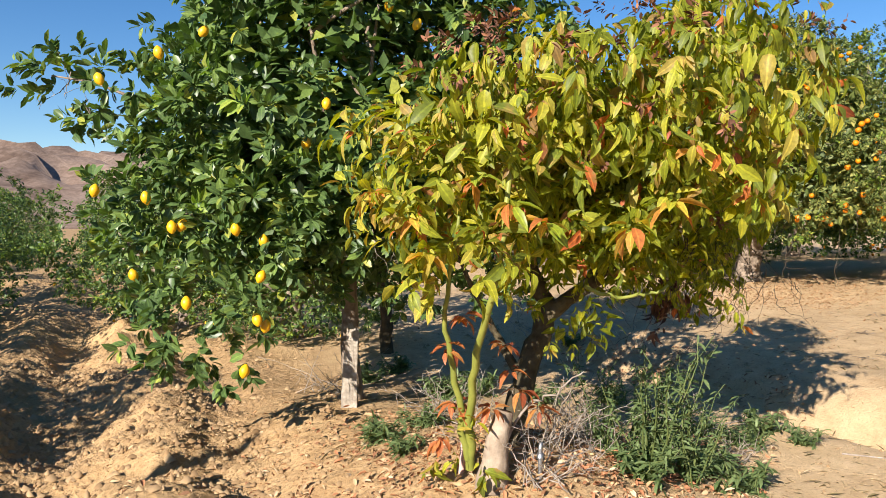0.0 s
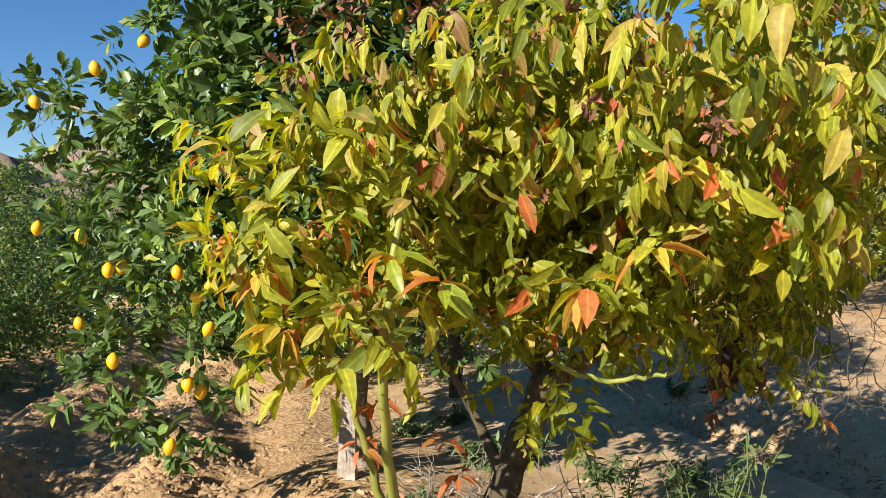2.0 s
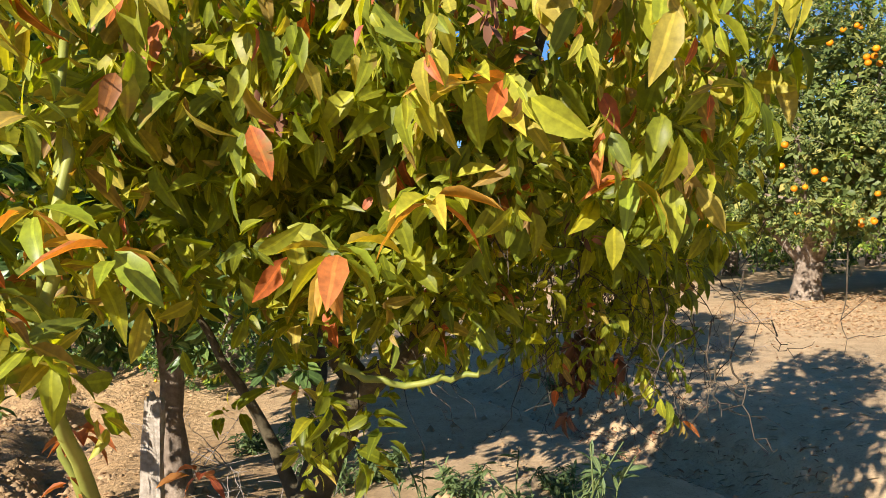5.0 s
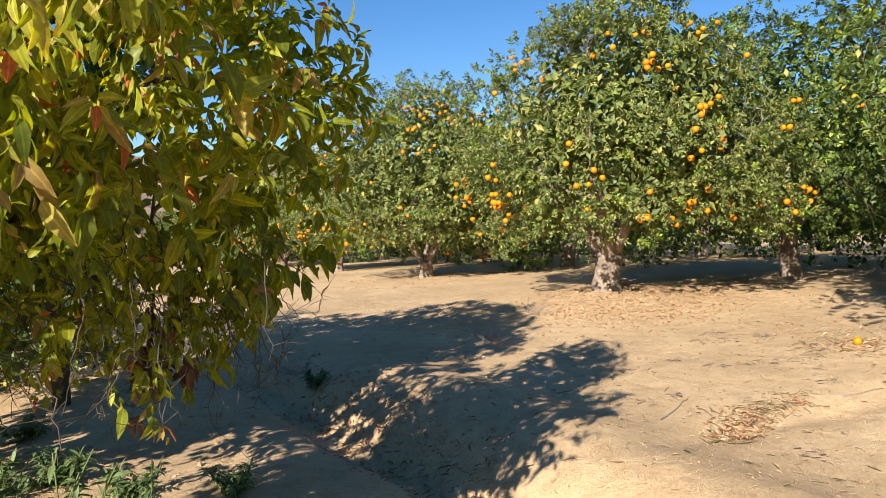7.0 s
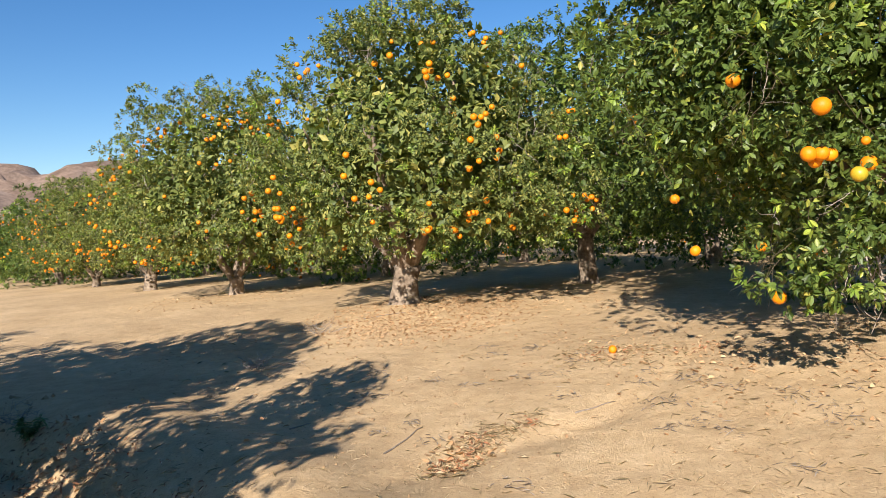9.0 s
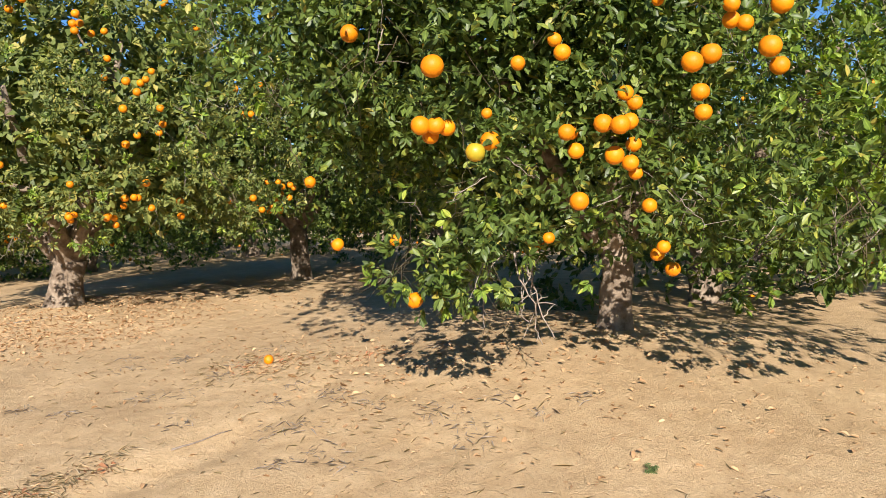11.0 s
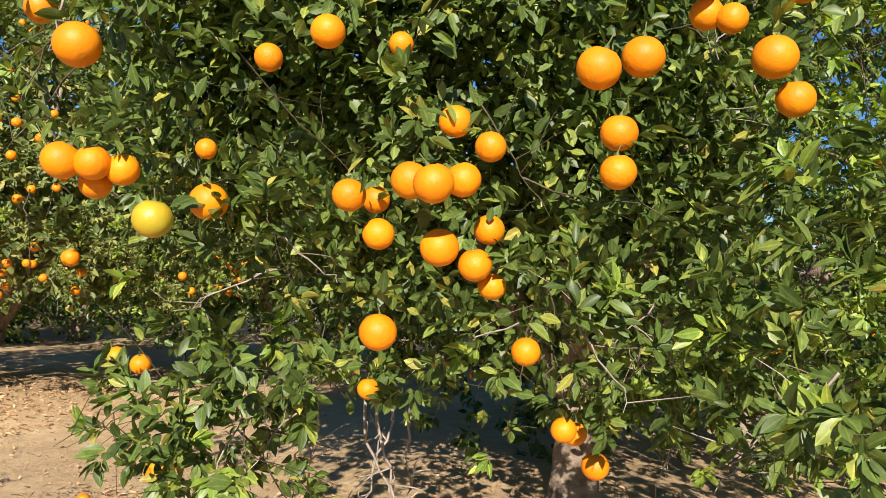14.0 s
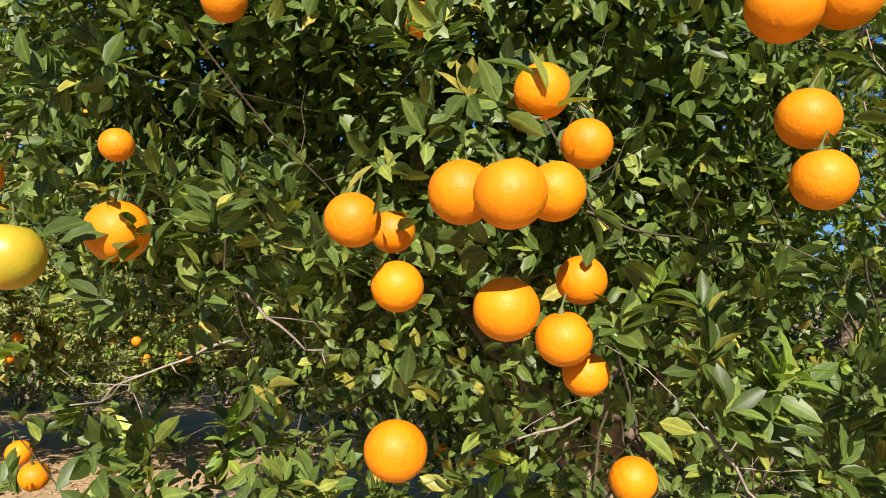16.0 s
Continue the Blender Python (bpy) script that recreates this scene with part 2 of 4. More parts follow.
def fbm(x, y, octaves=4, seed=0):
    return sum(vnoise(x * 2 ** k, y * 2 ** k, seed + k) / 2 ** k for k in range(octaves))


def smooth(a, b, v):
    t = np.clip((v - a) / (b - a), 0, 1)
    return t * t * (3 - 2 * t)


# rows of the orchard run along Q; P is square to them
P, Q = np.array((0.914, 0.407)), np.array((-0.407, 0.914))
LEMON, AVO, NEAR, ROW_A = (-0.62, 5.15), (0.38, 3.88), (8.1, 6.7), (4.86, 12.45)


def bell(x, y, cx, cy, r):
    return np.exp(-((x - cx) ** 2 + (y - cy) ** 2) / (r * r))


def tilled(x, y):
    p = P[0] * x + P[1] * y
    return 1 - smooth(0.6, 1.5, p + 0.5 * vnoise(x * 0.8, y * 0.8, 3))


def ground_z(x, y):
    x, y = np.asarray(x, dtype=float), np.asarray(y, dtype=float)
    p, q = P[0] * x + P[1] * y, Q[0] * x + Q[1] * y
    xs, ys = 9 * np.tanh(x / 9.0), np.where(y < 9, y, 9 + 4 * np.tanh((y - 9) / 4.0))
    ys = np.where(ys > -6, ys, -6)
    z = -0.02 + 0.04 * xs + 0.036 * ys
    near = np.exp(-((x - 2) ** 2 + (y - 8) ** 2) / 900.0)
    z = z + near * (0.05 * fbm(x * 0.45, y * 0.45, 3, 11) + 0.014 * fbm(x * 3, y * 3, 3, 21))
    t = tilled(x, y) * near
    ridge = np.sin(p * 2 * np.pi / 1.15 + 1.2 * vnoise(x * 0.5, y * 0.5, 5))
    z = z + t * (0.11 * ridge + 0.15 * fbm(x * 2.2, y * 2.2, 4, 31) + 0.11 * np.abs(fbm(x * 4.5, y * 4.5, 2, 41)) + 0.05 * fbm(x * 11, y * 11, 2, 43))
    z = z + 0.20 * bell(x, y, -0.7, 4.9, 0.9) + 0.20 * bell(x, y, 0.3, 3.7, 0.75) + 0.10 * bell(x, y, AVO[0], AVO[1], 0.8)
    z = z + 0.26 * bell(x, y, NEAR[0], NEAR[1], 1.9) + 0.10 * bell(x, y, ROW_A[0], ROW_A[1], 1.5)
    # shallow channel beside the road, and its bank
    cp = p - (4.2 + 0.25 * np.sin(q * 0.5) + 0.12 * vnoise(x * 1.5, y * 1.5, 61))
    span = smooth(1.0, 3.0, q) * (1 - smooth(6.5, 9.5, q))
    z = z + span * (-0.24 * np.exp(-(cp / 0.26) ** 2) + 0.13 * np.exp(-((cp - 0.8) / 0.45) ** 2) * (1 - smooth(6.0, 8.0, q)))
    # rain channel across the road
    c2 = (y - 5.9) - 0.62 * (x - 4.0) - 0.18 * np.sin(x * 2.1)
    z = z - 0.035 * np.exp(-(c2 / 0.16) ** 2) * smooth(3.0, 3.6, x) * (1 - smooth(6.0, 7.0, x))
    return z


def gz(x, y):
    return float(ground_z(np.array([x]), np.array([y]))[0])


def spread(lo, hi, n0, far):
    """Coordinates that are close together from lo to hi and reach out to far."""
    mid = np.linspace(lo, hi, n0)
    step = (hi - lo) / n0
    out, d = [], step
    while not out or out[-1] < far:
        d *= 1.22
        out.append((out[-1] if out else 0) + d)
    out = np.array(out)
    return np.concatenate((lo - out[::-1], mid, hi + out))


def tube(points, radii, sides=8, bend=0.0, rng=None):
    """A tapered tube along points: verts and quad faces."""
    pts = np.asarray(points, dtype=float)
    n = len(pts)
    tang = np.gradient(pts, axis=0)
    tang /= np.linalg.norm(tang, axis=1)[:, None] + 1e-9
    ref = np.array((0.31, 0.17, 0.93)) if abs(tang[:, 2]).mean() < 0.8 else np.array((0.93, 0.3, 0.1))
    u = np.cross(tang, ref)
    u /= np.linalg.norm(u, axis=1)[:, None] + 1e-9
    v = np.cross(tang, u)
    a = np.arange(sides) * 2 * np.pi / sides
    ring = np.cos(a)[None, :, None] * u[:, None, :] + np.sin(a)[None, :, None] * v[:, None, :]
    rad = np.asarray(radii, dtype=float)[:, None, None]
    if bend and rng is not None:
        rad = rad * (1 + bend * (rng.random((n, sides, 1)) - 0.5))
    verts = (pts[:, None, :] + ring * rad).reshape(-1, 3)
    i, j = np.meshgrid(np.arange(n - 1), np.arange(sides), indexing="ij")
    i, j = i.ravel(), j.ravel()
    k = (j + 1) % sides
    quads = np.stack((i * sides + j, i * sides + k, (i + 1) * sides + k, (i + 1) * sides + j), 1)
    tip = np.stack((np.full(sides - 2, (n - 1) * sides), (n - 1) * sides + 1 + np.arange(sides - 2), (n - 1) * sides + 2 + np.arange(sides - 2)), 1)
    return verts, quads, tip


def join_tubes(name, tubes, mat):
    vs, qs, ts, o = [], [], [], 0
    for v, q, t in tubes:
        vs.append(v), qs.append(q + o), ts.append(t + o)
        o += len(v)
    return mesh_from(name, np.concatenate(vs), [np.concatenate(qs), np.concatenate(ts)], mat, True)


def wander(start, end, n, amount, rng, sag=0.0):
    s = np.linspace(0, 1, n)[:, None]
    pts = np.asarray(start) * (1 - s) + np.asarray(end) * s
    off = np.cumsum(rng.normal(0, amount, (n, 3)), axis=0)
    off -= s * off[-1]
    pts = pts + off * (s ** 0.5)
    pts[:, 2] += sag * 4 * (s * (1 - s))[:, 0]
    return pts


# leaf outlines: (stations along, half widths)
LEAF_FINE = ((0.18, 0.34), (0.46, 0.50), (0.76, 0.33))
LEAF_MID = ((0.30, 0.44), (0.68, 0.44))


def leaf_mesh(name, base, along, up, length, width, mats, stations=LEAF_MID, fold=0.16, droop=0.18, index=None, rng=None, cheap=False):
    """Many leaves in one mesh: each with a folded midrib and a drooping tip."""
    n = len(base)
    along = along / (np.linalg.norm(along, axis=1)[:, None] + 1e-9)
    side = np.cross(up, along)
    side /= np.linalg.norm(side, axis=1)[:, None] + 1e-9
    nrm = np.cross(along, side)
    curl = droop * (0.3 + 1.4 * rng.random(n))
    foldv = fold * (0.3 + 1.4 * rng.random(n))
    if cheap:
        local = [(0, 0), (0.48, 0.5), (0.48, -0.5), (1, 0)]
        faces = np.array(((0, 2, 3), (0, 3, 1)))
        quads = None
    else:
        local = [(0, 0)]
        for s, w in stations:
            local += [(s, w), (s, 0), (s, -w)]
        local.append((1, 0))
        k = len(stations)
        last = 3 * k + 1
        faces = [(0, 2, 1), (0, 3, 2), (last, last - 3, last - 2), (last, last - 2, last - 1)]
        quads = []
        for j in range(k - 1):
            a, b = 1 + 3 * j, 4 + 3 * j
            quads += [(a, a + 1, b + 1, b), (a + 1, a + 2, b + 2, b + 1)]
        faces = np.array(faces)
        quads = np.array(quads)
    vs = []
    for s, w in local:
        p = base + along * (s * length)[:, None] + side * (w * width)[:, None]
        p = p + nrm * ((np.abs(w) * foldv * width * 2) - curl * length * s * s)[:, None]
        vs.append(p)
    m = len(local)
    verts = np.stack(vs, 1).reshape(-1, 3)
    offs = (np.arange(n) * m)[:, None, None]
    out = [(faces[None] + offs).reshape(-1, 3)]
    if quads is not None and len(quads):
        out.append((quads[None] + offs).reshape(-1, 4))
    me = mesh_from(name, verts, out, mats, True)
    if not cheap:
        flat = np.array([0.0 if w else 1.0 for _, w in local], dtype=np.float32)
        me.attributes.new("rib", "FLOAT", "POINT").data.foreach_set("value", np.tile(flat, n))
    if index is not None:
        ids = [np.repeat(index, len(faces))]
        if quads is not None and len(quads):
            ids.append(np.repeat(index, len(quads)))
        me.polygons.foreach_set("material_index", np.concatenate(ids).astype(np.int32))
    return me


def unit(v):
    return v / (np.linalg.norm(v, axis=1)[:, None] + 1e-9)


def sprays(centres, outward, per, twig, rng, hang=0.0, tip=0.0, stray=0.45):
    """Leaves set round short twigs that point outward: base, direction, upper side."""
    n = len(centres)
    d = unit(outward + rng.normal(0, stray, (n, 3)) + np.array((0, 0, 0.25 - hang)))
    c, dd, oo = np.repeat(centres, per, 0), np.repeat(d, per, 0), np.repeat(outward, per, 0)
    k = n * per
    s = tip + (1 - tip) * rng.random(k)
    rad = rng.normal(0, 1, (k, 3))
    rad = unit(rad - dd * (rad * dd).sum(1)[:, None])
    base = c + dd * (s * twig)[:, None] + rad * 0.006
    along = unit(dd * (0.25 + 0.6 * s)[:, None] + rad * 0.85 + np.array((0, 0, -hang)))
    up = unit(oo * 0.6 + np.array((0, 0, 0.75)) + rng.normal(0, 0.45, (k, 3)))
    return base, along, up


def crown_points(n, rng, rx, ry, z0, z1, lumps, shell=0.30, skirt=0.0, hollow=0.0):
    """Points and outward directions over a lumpy dome between z0 and z1."""
    d = unit(rng.normal(0, 1, (n, 3)))
    lump_d = unit(rng.normal(0, 1, (lumps, 3)))
    lump_a = rng.uniform(-0.16, 0.20, lumps)
    r = np.ones(n)
    for ld, la in zip(lump_d, lump_a):
        r += la * np.exp(-((1 - d @ ld) / 0.07))
    r = np.clip(r, 0.80, 1.11)
    depth = 1 - shell * rng.random(n) ** 1.6
    rho = np.hypot(d[:, 0], d[:, 1])
    wide = np.where(d[:, 2] < 0, np.clip(rho, 0.02, 1) ** -0.62, 1.0)
    zc = z0 + (z1 - z0) * 0.42
    up, down = z1 - zc, zc - z0
    pts = d * (r * depth)[:, None] * np.array((rx, ry, 1.0)) * np.stack((wide, wide, np.ones(n)), 1)
    pts[:, 2] = zc + np.where(pts[:, 2] > 0, pts[:, 2] * up, pts[:, 2] * down)
    ang = np.arctan2(d[:, 1], d[:, 0])
    pts[:, 2] -= skirt * (0.5 + 0.5 * np.sin(ang * 5 + 1.3) * np.sin(ang * 2.3)) * smooth(0.75, 1.0, np.hypot(d[:, 0], d[:, 1])) * (d[:, 2] < 0.1)
    pts[:, 2] += hollow * (1 - np.clip(rho * wide * depth, 0, 1) ** 3) * (d[:, 2] < 0)
    return pts, unit(d * np.array((1 / rx, 1 / ry, 0.9 / max(up, 0.1))))


def clump_points(clumps, per, rng, rx, ry, z0, z1, lumps, radius, skirt=0.0, hollow=0.0):
    """Rounded clumps of shoots set over the dome, with dark gaps between them."""
    c, o = crown_points(clumps, rng, rx, ry, z0, z1, lumps, shell=0.16, skirt=skirt, hollow=hollow)
    n = clumps * per
    size = np.repeat(rng.uniform(radius[0], radius[1], clumps), per)
    oo = np.repeat(o, per, 0)
    d = unit(rng.normal(0, 1, (n, 3)) + oo * 0.8 + np.array((0, 0, 0.3)))
    pts = np.repeat(c, per, 0) + d * (size * (1 - 0.45 * rng.random(n) ** 1.5))[:, None] * np.array((1, 1, 0.8))
    return pts, unit(d * 0.75 + oo * 0.35)


def fruit_mesh(name, r, mat, lemon=False):
    bm = bmesh.new()
    bmesh.ops.create_uvsphere(bm, u_segments=28, v_segments=20, radius=r)
    for v in bm.verts:
        if lemon:
            t = v.co.z / r
            v.co.z *= 1.22 + 0.22 * abs(t) ** 8
        else:
            t = v.co.z / r
            v.co.z *= 0.96
            if t > 0.93:
                v.co.z -= r * 0.05
    for f in bm.faces:
        f.smooth = True
    me = bpy.data.meshes.new(name)
    bm.to_mesh(me)
    bm.free()
    me.materials.append(mat)
    return me


FRUIT = fruit_mesh("orange", 0.040, PEEL)
TURNING = fruit_mesh("orange_turning", 0.040, GREENISH_PEEL)
LEMON_FRUIT = fruit_mesh("lemon", 0.030, LEMON_PEEL, True)


def citrus_trunk(root, rng, height, radius, z1, rx, forks=5, bark=CITRUS_BARK):
    """Short flared trunk and spreading limbs, all tapered."""
    top = np.array((rng.normal(0, 0.05), rng.normal(0, 0.05), height))
    pts = wander((0, 0, -0.12), top, 7, 0.012, rng)
    s = np.linspace(0, 1, 7)
    part("trunk", join_tubes("trunk", [tube(pts, radius * (1.45 - 0.75 * s ** 0.5 + 0.25 * s ** 3), 12, 0.22, rng)], bark), root)
    for k in range(forks):
        a = 2 * np.pi * (k + rng.random() * 0.6) / forks
        reach = rx * rng.uniform(0.45, 0.72)
        end = top + np.array((np.cos(a) * reach, np.sin(a) * reach, (z1 - height) * rng.uniform(0.35, 0.75)))
        limb = wander(top - (0, 0, 0.08), end, 8, 0.035, rng, -0.06)
        tubes = [tube(limb, np.linspace(radius * 0.62, radius * 0.12, 8), 8, 0.12, rng)]
        for j in (3, 5, 6):
            e2 = limb[j] + np.array((rng.normal(0, 0.3), rng.normal(0, 0.3), rng.uniform(0.1, 0.4)))
            tubes.append(tube(wander(limb[j], e2, 5, 0.03, rng), np.linspace(radius * 0.26, 0.008, 5), 6))
        part("limb", join_tubes("limb", tubes, bark), root)


def twig_tangle(root, name, starts, rng, length=0.4, mat=TWIG, drop=0.6, label="", thick=1.0):
    tubes = []
    for s in starts:
        e = s + np.array((rng.normal(0, 0.35), rng.normal(0, 0.35), -drop * rng.uniform(0.3, 1.2))) * length
        w = wander(s, e, 9, 0.012, rng)
        tubes.append(tube(w, np.linspace(0.0034, 0.0011, 9) * thick, 4))
        for j in (2, 4, 5, 7):
            e2 = w[j] + rng.normal(0, 0.30, 3) * length * 0.7
            tubes.append(tube(wander(w[j], e2, 4, 0.012, rng), np.linspace(0.0020, 0.0008, 4) * thick, 3))
    part(name, join_tubes(name, tubes, mat), root, label)["kind"] = "stuff"


def hang_fruit(root, word, me, at, size, rng, stem=None, label=""):
    ob = part(word, me, root, label, Matrix.LocRotScale(at, Euler((rng.normal(0, 0.25), rng.normal(0, 0.25), rng.uniform(0, 6))), (size, size, size)))
    if stem is not None:
        part("stem", stem, ob)


def clear_of(pts, out, fruits, gap):
    """Which sprays leave the fruit free to hang in the open."""
    keep = np.ones(len(pts), dtype=bool)
    for f in fruits:
        d = pts - f
        ahead = (d * out).sum(1)
        keep &= ~((np.linalg.norm(d, axis=1) < gap * 2.6) & (ahead > -0.02) & (np.linalg.norm(d - out * ahead[:, None], axis=1) < gap))
    return keep


def outside_gaps(pts, gaps, heart):
    """Which points keep clear of the deep dark gaps between the boughs."""
    keep = np.ones(len(pts), dtype=bool)
    for g, r, tall in gaps:
        inward = np.array((heart[0] - g[0], heart[1] - g[1], 0.0))
        inward /= np.linalg.norm(inward)
        d = pts - np.array(g)
        along = d @ inward
        side = d - along[:, None] * inward
        keep &= ~((along > -0.35) & (along < 1.1) & (np.hypot(np.hypot(side[:, 0], side[:, 1]), side[:, 2] / tall) < r))
    return keep


def citrus_tree(name, seed, rx, ry, z0, z1, clusters, per, leaf, leaf_mat, fruits, fruit_me, fine=False, trunk_h=0.75, trunk_r=0.15, lumps=46, skirt=0.3, lobes=(), fixed=(), fruit_word="orange", forks=5, flush=0.1, stem=None, low=0.0, hollow=0.7, fruit_size=1.0, cavities=26, shift=(0, 0), inner=5, stations=LEAF_MID, twigs=70, trim=None, bright=None, clumps=None, shoot=0.15, tip=0.0, stray=0.45, gaps=()):
    rng = np.random.default_rng(seed)
    root = new(name)
    citrus_trunk(root, rng, trunk_h, trunk_r, z1, min(rx, ry), forks)
    if clumps:
        pts, out = clump_points(clumps[0], clusters // clumps[0], rng, rx * 0.94, ry * 0.94, z0 + 0.1, z1 - 0.15, lumps, clumps[1:], skirt, hollow)
    else:
        pts, out = crown_points(clusters, rng, rx, ry, z0, z1, lumps, skirt=skirt, hollow=hollow)
    pts[:, :2] += shift
    if trim:
        # boughs on one side are cut back clear of the ground
        keep = (pts[:, 0] * trim[0] + pts[:, 1] * trim[1] < trim[2]) | (pts[:, 2] > trim[3] + rng.normal(0, 0.10, len(pts)))
        pts, out = pts[keep], out[keep]
    # dark hollows between the clumps of leaves
    low_pts = pts[pts[:, 2] < z0 + (z1 - z0) * 0.70] if stations is LEAF_FINE else pts
    hole = low_pts[rng.choice(len(low_pts), cavities, replace=False)]
    size = rng.uniform(0.14, 0.36, cavities)
    away = np.linalg.norm(pts[:, None] - hole[None], axis=2)
    keep = (away > size[None]).all(1)
    pts, out = pts[keep], out[keep]
    for c, r, n in lobes:
        d = unit(rng.normal(0, 1, (n, 3)))
        pts = np.concatenate((pts, np.array(c) + d * np.array(r) * (1 - 0.5 * rng.random(n) ** 1.5)[:, None]))
        out = np.concatenate((out, d))
    if gaps:
        keep = outside_gaps(pts, gaps, shift)
        pts, out = pts[keep], out[keep]
    # fruit hangs at the leaf surface, in loose groups
    spots = [(np.array(a), s) for a, s in fixed]
    gp, go = crown_points(max(1, fruits), rng, rx * 1.0, ry * 1.0, z0 - low, z0 + (z1 - z0) * 0.80, 0, shell=0.04, skirt=skirt, hollow=hollow)
    gp[:, :2] += shift
    k = 0
    while len(spots) < fruits + len(fixed):
        for _ in range(int(rng.choice((1, 1, 1, 2, 3, 5)))):
            spots.append((gp[k] + rng.normal(0, 0.13, 3) * (1, 1, 0.8) + go[k] * 0.13, rng.uniform(0.85, 1.1) * fruit_size))
        k += 1
    for at, size in spots:
        hang_fruit(root, fruit_word, fruit_me, at, size, rng, stem)
    if spots:
        keep = clear_of(pts, out, np.array([a for a, _ in spots]), 0.095 if fine else 0.12)
        pts, out = pts[keep], out[keep]
    base, along, up = sprays(pts, out, per, shoot, rng, tip=tip, stray=stray)
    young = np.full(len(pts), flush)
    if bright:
        # the share of young leaves rises towards one side
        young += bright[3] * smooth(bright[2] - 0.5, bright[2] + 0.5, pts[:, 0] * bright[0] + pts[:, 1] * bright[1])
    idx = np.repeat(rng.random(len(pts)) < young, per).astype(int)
    if fixed:
        # a few leaves stand over each hanging fruit
        tops = np.array([a for a, _ in spots]) + rng.normal(0, 0.015, (len(spots), 3)) + (0, 0, 0.07)
        b1, a1, u1 = sprays(tops, unit(rng.normal(0, 1, (len(tops), 3)) * (1, 1, 0.4) + (0, 0, 0.4)), 5, 0.08, rng)
        base, along, up, idx = np.concatenate((base, b1)), np.concatenate((along, a1)), np.concatenate((up, u1)), np.concatenate((idx, np.zeros(len(b1), dtype=int)))
    n = len(base)
    length = leaf * rng.uniform(0.6, 1.25, n)
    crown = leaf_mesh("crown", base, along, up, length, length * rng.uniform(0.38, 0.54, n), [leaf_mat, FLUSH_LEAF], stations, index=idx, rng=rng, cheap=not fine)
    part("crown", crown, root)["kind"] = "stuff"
    # shaded inner leaves
    scale, share = (0.060, 0.60) if stations is LEAF_FINE else (0.12, 0.70) if fine else (0.12, 0.66)
    k = 6200 if stations is LEAF_FINE else 2200 if fine else clusters // 2 + 500
    pin, oin = crown_points(k, rng, rx * share, ry * share, z0 + 0.15, z1 - 0.45, 12, shell=0.5, hollow=hollow)
    pin[:, :2] += shift
    if trim:
        keep = (pin[:, 0] * trim[0] + pin[:, 1] * trim[1] < trim[2] - 0.2) | (pin[:, 2] > trim[3] + 0.1)
        pin, oin = pin[keep], oin[keep]
    if gaps:
        keep = outside_gaps(pin, gaps, shift)
        pin, oin = pin[keep], oin[keep]
    b2, a2, u2 = sprays(pin, oin, inner, 0.22, rng)
    l2 = scale * rng.uniform(0.8, 1.4, len(b2))
    part("inner_foliage", leaf_mesh("inner_foliage", b2, a2, u2, l2, l2 * 0.55, [leaf_mat], rng=rng, cheap=stations is not LEAF_FINE), root)["kind"] = "stuff"
    # bare twigs between the leaves
    if twigs:
        pick = rng.choice(len(pts), twigs, replace=False)
        bare = np.repeat(hole[: 0 if stations is LEAF_FINE else cavities // 3], 5, 0)
        starts = np.concatenate((pts[pick] - out[pick] * 0.08, bare + rng.normal(0, 0.12, bare.shape)))
        twig_tangle(root, "twig_mass", starts, rng, 0.4)
    if stations is LEAF_FINE:
        # dense shaded heart of the crown
        pc, oc = crown_points(6500, rng, rx * 0.66, ry * 0.66, z0 + 0.35, z1 - 0.15, 6, shell=0.6)
        pc[:, :2] += shift
        keep = outside_gaps(pc, gaps, shift)
        pc, oc = pc[keep], oc[keep]
        b3, a3, u3 = sprays(pc, oc, 5, 0.25, rng)
        l3 = rng.uniform(0.045, 0.085, len(b3))
        part("heart_foliage", leaf_mesh("heart_foliage", b3, a3, u3, l3, l3 * 0.5, [leaf_mat], rng=rng), root)["kind"] = "stuff"
        # bare brown wood behind the leaves
        pick = rng.choice(len(pts), 420, replace=False)
        twig_tangle(root, "inner_brushwood", pts[pick] - out[pick] * rng.uniform(0.25, 0.6, (420, 1)), rng, 0.6, AVOCADO_BARK)
    return root


# ---- ground ----
gx, gy = spread(-4.5, 10.5, 300, 1800), spread(1.5, 16.5, 300, 1800)
X, Y = np.meshgrid(gx, gy, indexing="ij")
Z = ground_z(X, Y)
nx, ny = X.shape
I, J = np.meshgrid(np.arange(nx - 1), np.arange(ny - 1), indexing="ij")
I, J = I.ravel(), J.ravel()
quads = np.stack((I * ny + J, (I + 1) * ny + J, (I + 1) * ny + J + 1, I * ny + J + 1), 1)
ground = new("ground", mesh_from("ground", np.stack((X, Y, Z), -1).reshape(-1, 3), [quads], SOIL, True))
tagged(ground, "dry tan orchard soil, tilled into clods beside the trees", "ground", kind="structure")


